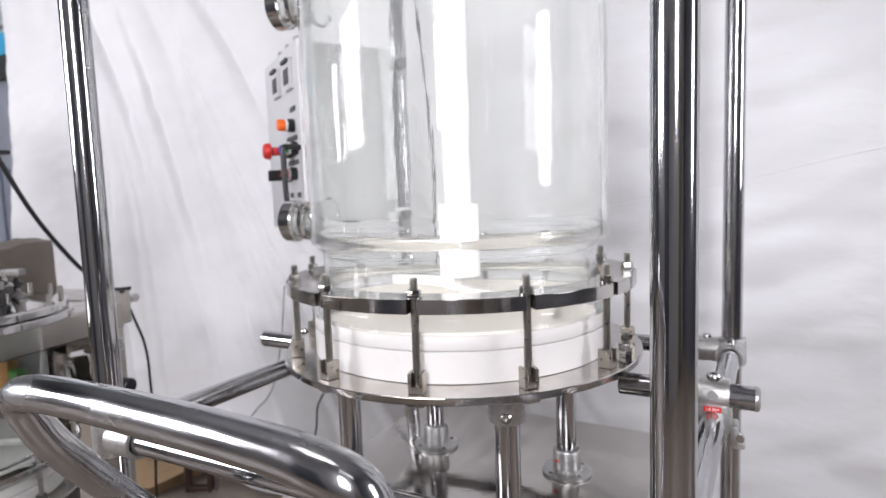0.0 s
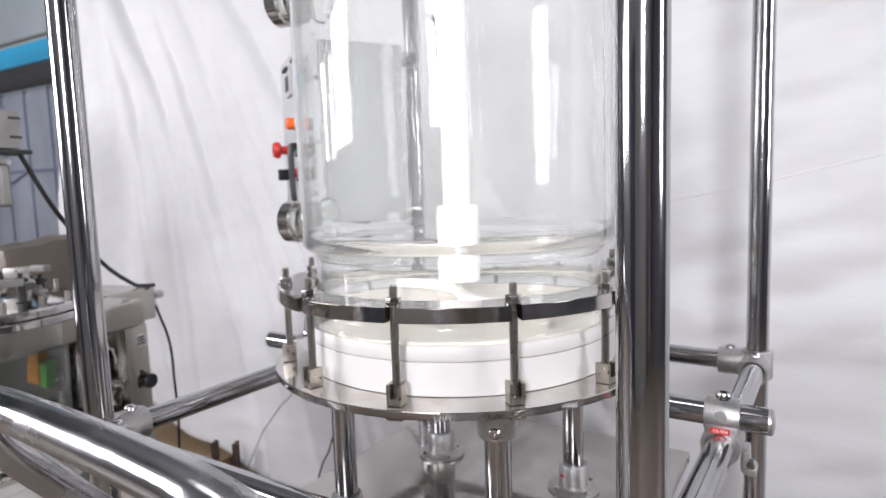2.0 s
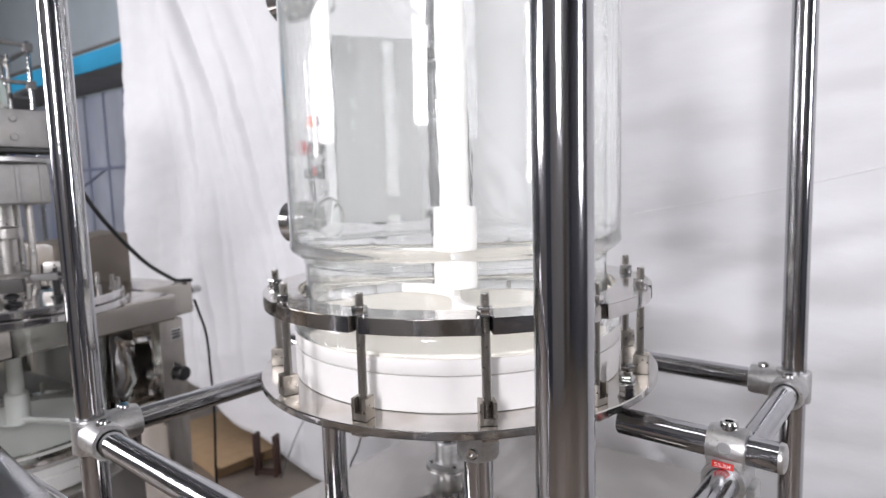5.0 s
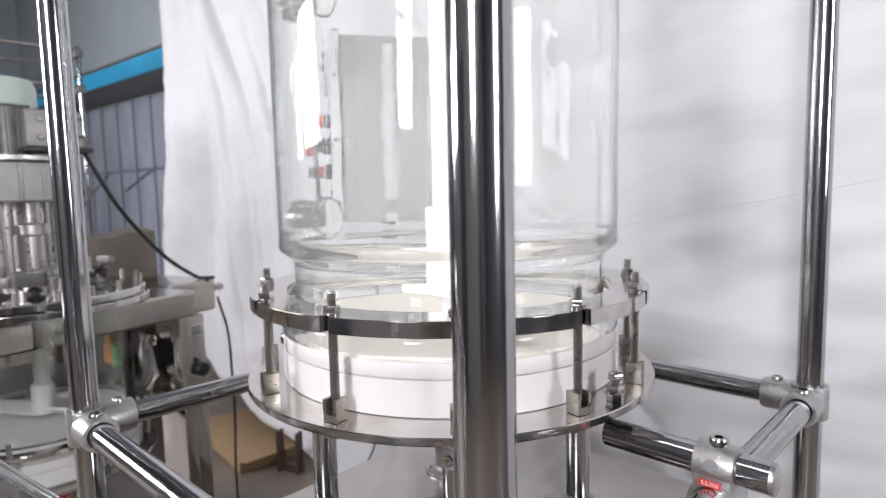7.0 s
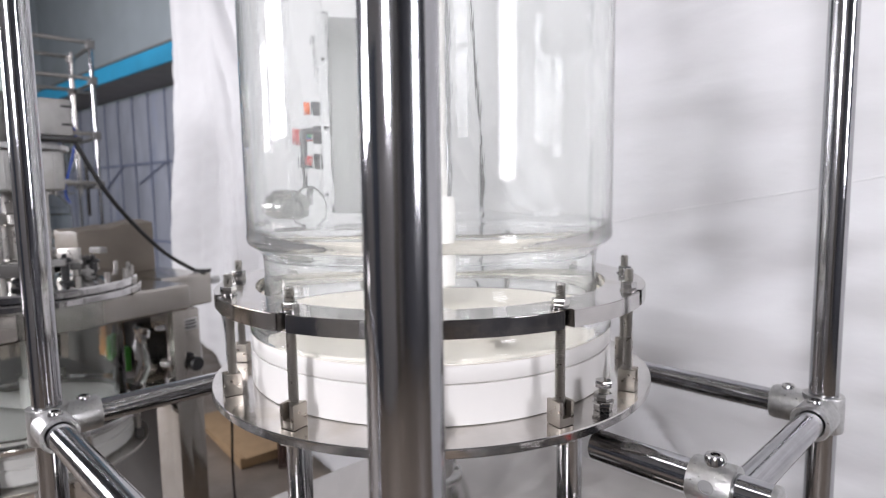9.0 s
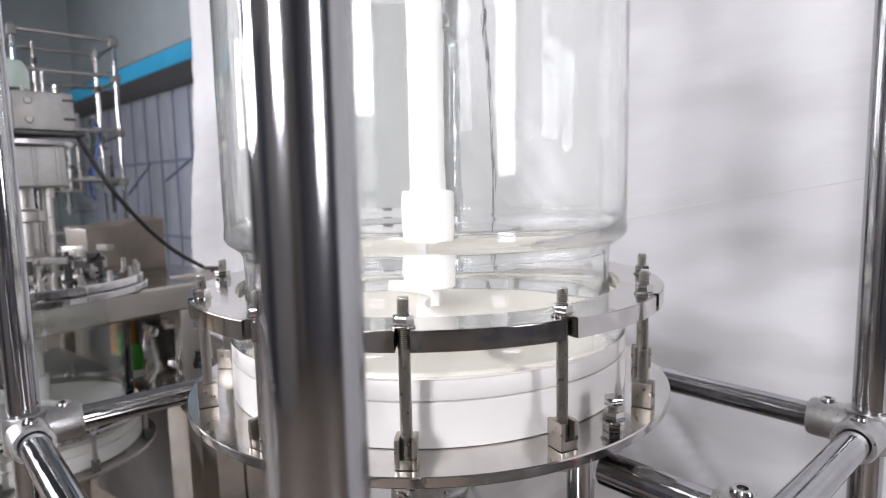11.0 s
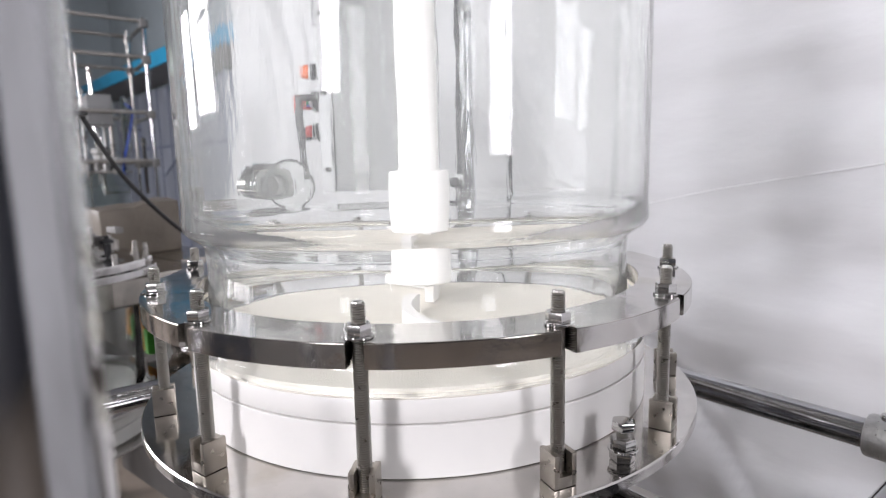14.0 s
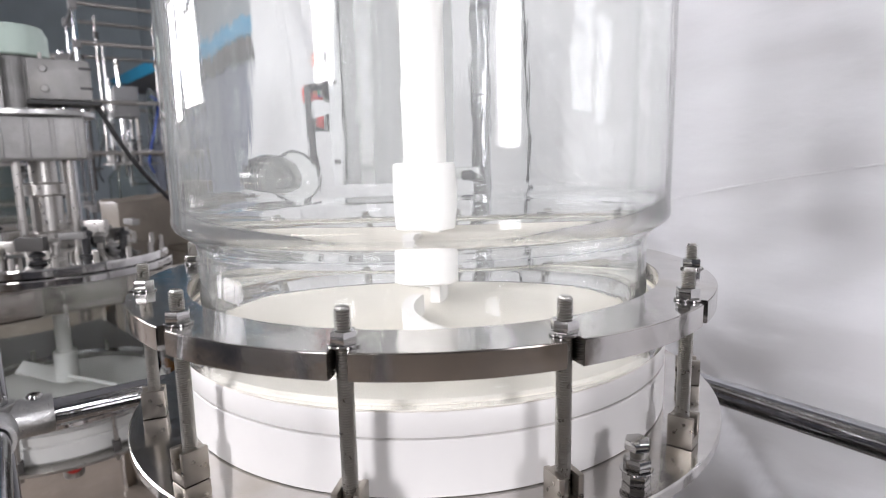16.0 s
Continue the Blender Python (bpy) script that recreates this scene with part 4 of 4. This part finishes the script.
for k, (x, y, w, h, col, lab) in enumerate(((-2.10, 0.925, 0.085, 0.165, AMBER, "amber plastic packet"), (-2.03, 0.905, 0.040, 0.085, LEAFP, "small bright green plastic packet"), (-2.03, 0.952, 0.030, 0.060, RED, "small red plastic packet"))):
    b = box((w, w, h), (0, 0, h / 2), 0.2 * w, seg=2)
    for v in b.verts:
        v.co += 0.2 * w * Vector((noise.noise(v.co * 14 + Vector((k, 0, 0))), noise.noise(v.co * 14 + Vector((0, k, 3))), 0))
    tagged(part("packet", b, col, m=Matrix.Translation((x, y, 0.6315))), lab + " on the shelf under the top", "packet")

sb = box((0.12, 0.17, 0.20), (0, 0, 0.10), 0.03, seg=3)
bmesh.ops.subdivide_edges(sb, edges=sb.edges, cuts=2, use_grid_fill=True)
for v in sb.verts:
    v.co += 0.022 * Vector((noise.noise(v.co * 16), noise.noise(v.co * 16 + Vector((5, 0, 3))), 0.3 * noise.noise(v.co * 16 + Vector((9, 0, 3)))))
    v.co.z = max(v.co.z, 0)
tagged(part("foil_bag", sb, STEEL, m=Matrix.Translation((-1.80, 0.968, 0.6305))), "crumpled shiny foil bag on the upper shelf", "bag")

cb_ = thing("cardboard_box", pose(-2.60, 1.62, 0, 0, 0, -6), "flattened brown cardboard carton lying on the floor", "box")
part("carton", box((0.66, 0.34, 0.05), (0, 0, 0.0255), 0.006), CARD, cb_)
part("flap", box((0.60, 0.30, 0.006), (0.05, -0.03, 0.0545), 0.002, pose(0, 0, 0, 0, 0, 4)), CARD, cb_)

stand = thing("low_stand", pose(-2.14, 1.585, 0, 0, 0, 24), "low dark brown bar stand on the floor by the cloth", "stand")
for sx in (-1, 1):
    for sy in (-1, 1):
        part("leg", box((0.014, 0.014, 0.19), (sx * 0.050, sy * 0.014, 0.095), 0.002), WOODM, stand)
    part("top_bar", box((0.012, 0.014, 0.012), (sx * 0.050, 0, 0.183), 0.002), WOODM, stand)
    part("foot_bar", box((0.086, 0.012, 0.012), (0, sx * 0.014, 0.014), 0.002), WOODM, stand)


# ---- tube rigs farther back ----
def rig(x, y, w, d, h, seed, r=0.014):
    rng = random.Random(seed)
    t = thing("reactor_rig", (x, y, 0), "distant stainless tube rig carrying grey reactor gear", "reactor rig", "reactor rigs")
    for sx in (-1, 1):
        for sy in (-1, 1):
            part("post", rod_between((sx * w / 2, sy * d / 2, 0), (sx * w / 2, sy * d / 2, h), r, 16), TUBE, t)
    for z in (0.55, 0.92, 1.30, 1.66, 2.06, h - 0.06):
        if z > h - 0.03:
            continue
        for sy in (-1, 1):
            part("rail", rod_between((-w / 2, sy * d / 2, z), (w / 2, sy * d / 2, z), 0.015, 12), THREAD, t)
        for sx in (-1, 1):
            part("rail", rod_between((sx * w / 2, -d / 2, z + 0.03), (sx * w / 2, d / 2, z + 0.03), 0.015, 12), THREAD, t)
            for sy in (-1, 1):
                part("clamp", box((0.055, 0.055, 0.06), (sx * w / 2, sy * d / 2, z + 0.015), 0.008), SOFFIT, t, "dull dark clamp")
    part("panel_box", box((0.22, 0.16, 0.22), (w * 0.28, rng.uniform(-0.05, 0.05), 1.70), 0.01), PAINT, t, "grey equipment box")
    part("lower_box", box((0.30, 0.26, 0.24), (0, 0, 0.705), 0.012), SOFFIT, t, "dull dark equipment box")
    v = part("flask", lathe([(0.0, 0.84), (0.10, 0.86), (0.17, 0.93), (0.17, 1.15), (0.10, 1.24), (0.06, 1.26), (0.05, 1.26), (0.09, 1.235), (0.163, 1.145), (0.163, 0.935), (0.09, 0.868), (0, 0.848)], 36), GLASS2, t, "clear glass flask")
    v.visible_shadow = False
    part("flask_ring", disc(0.20, 1.245, 1.26, 0.002, 36, 0.05), THREAD, t)
    part("drive", lathe([(0, 1.262), (0.05, 1.262), (0.05, 1.38), (0.08, 1.39), (0.08, 1.43), (0, 1.43)], 24), GREYM, t, "grey drive head")
    for k in range(9):
        a = rng.uniform(0, 6.28)
        r = rng.uniform(0.08, 0.17)
        hh = rng.uniform(0.04, 0.16)
        part("port", lathe([(0, 0), (0.022, 0), (0.022, 0.01), (0.012, 0.012), (0.012, hh), (0.024, hh), (0.024, hh + 0.012), (0, hh + 0.012)], 14, m=Matrix.Translation((r * math.cos(a), r * math.sin(a), 1.26))), (CAST, THREAD, BLACK)[k % 3], t)
    # risers and cross arms with bosses
    for k in range(12):
        px, py = rng.uniform(-0.46, 0.46) * w, rng.uniform(-0.48, 0.48) * d
        z0, z1 = rng.uniform(0.95, 1.35), rng.uniform(1.45, h)
        rz = part("riser", rod_between((px, py, z0), (px, py, z1), rng.choice((0.006, 0.009, 0.013)), 10), (THREAD, STEEL, CAST, DULLD)[k % 4], t)
        za = rng.uniform(z0, z1)
        ang = rng.uniform(0, 3.14)
        part("cross_arm", rod_between((px, py, za), (px + 0.16 * math.cos(ang), py + 0.16 * math.sin(ang), za), 0.006, 8), (CAST, DULLD)[k % 2], rz)
        part("boss", box((0.036, 0.030, 0.040), (px, py, za), 0.006), (DULLD, CAST, SOFFIT)[k % 3], rz)
        part("coupling", lathe([(0, 0), (0.022, 0), (0.022, 0.012), (0.012, 0.016), (0.012, 0.03), (0.022, 0.034), (0.022, 0.046), (0, 0.046)], 12, m=Matrix.Translation((px, py, rng.uniform(z0, z1 - 0.05)))), (THREAD, GREYM, DULLD)[k % 3], rz)
    # condenser columns clamped beside the posts
    for k, (cx, cy) in enumerate(((-0.20, -0.16), (0.17, 0.15), (-0.12, 0.20))):
        z0 = 1.33 + 0.07 * k
        c = part("condenser", lathe([(0.012, z0), (0.03, z0 + 0.04), (0.03, z0 + 0.34), (0.012, z0 + 0.38), (0.008, z0 + 0.38), (0.026, z0 + 0.335), (0.026, z0 + 0.045), (0.008, z0)], 18, m=Matrix.Translation((cx, cy, 0)), closed=True), GLASS2, t, "clear glass condenser")
        c.visible_shadow = False
        part("hose", sweep([(cx, cy, z0 + 0.36), (cx + 0.05, cy + 0.04, z0 + 0.30), (cx + 0.08, cy, z0 + 0.12), (cx + 0.03, cy - 0.05, z0 - 0.12), (cx, cy - 0.02, z0 - 0.22)], 0.007, 8), (RUBBER, BLUEP, GREYP)[k], t, "bent rubber hose")
    return t


rig(-3.75, 0.50, 0.60, 0.55, 1.80, 4)
rig(-5.10, 1.265, 0.60, 0.61, 2.38, 3)
rig(-6.0, 0.45, 0.60, 0.6, 2.25, 7)
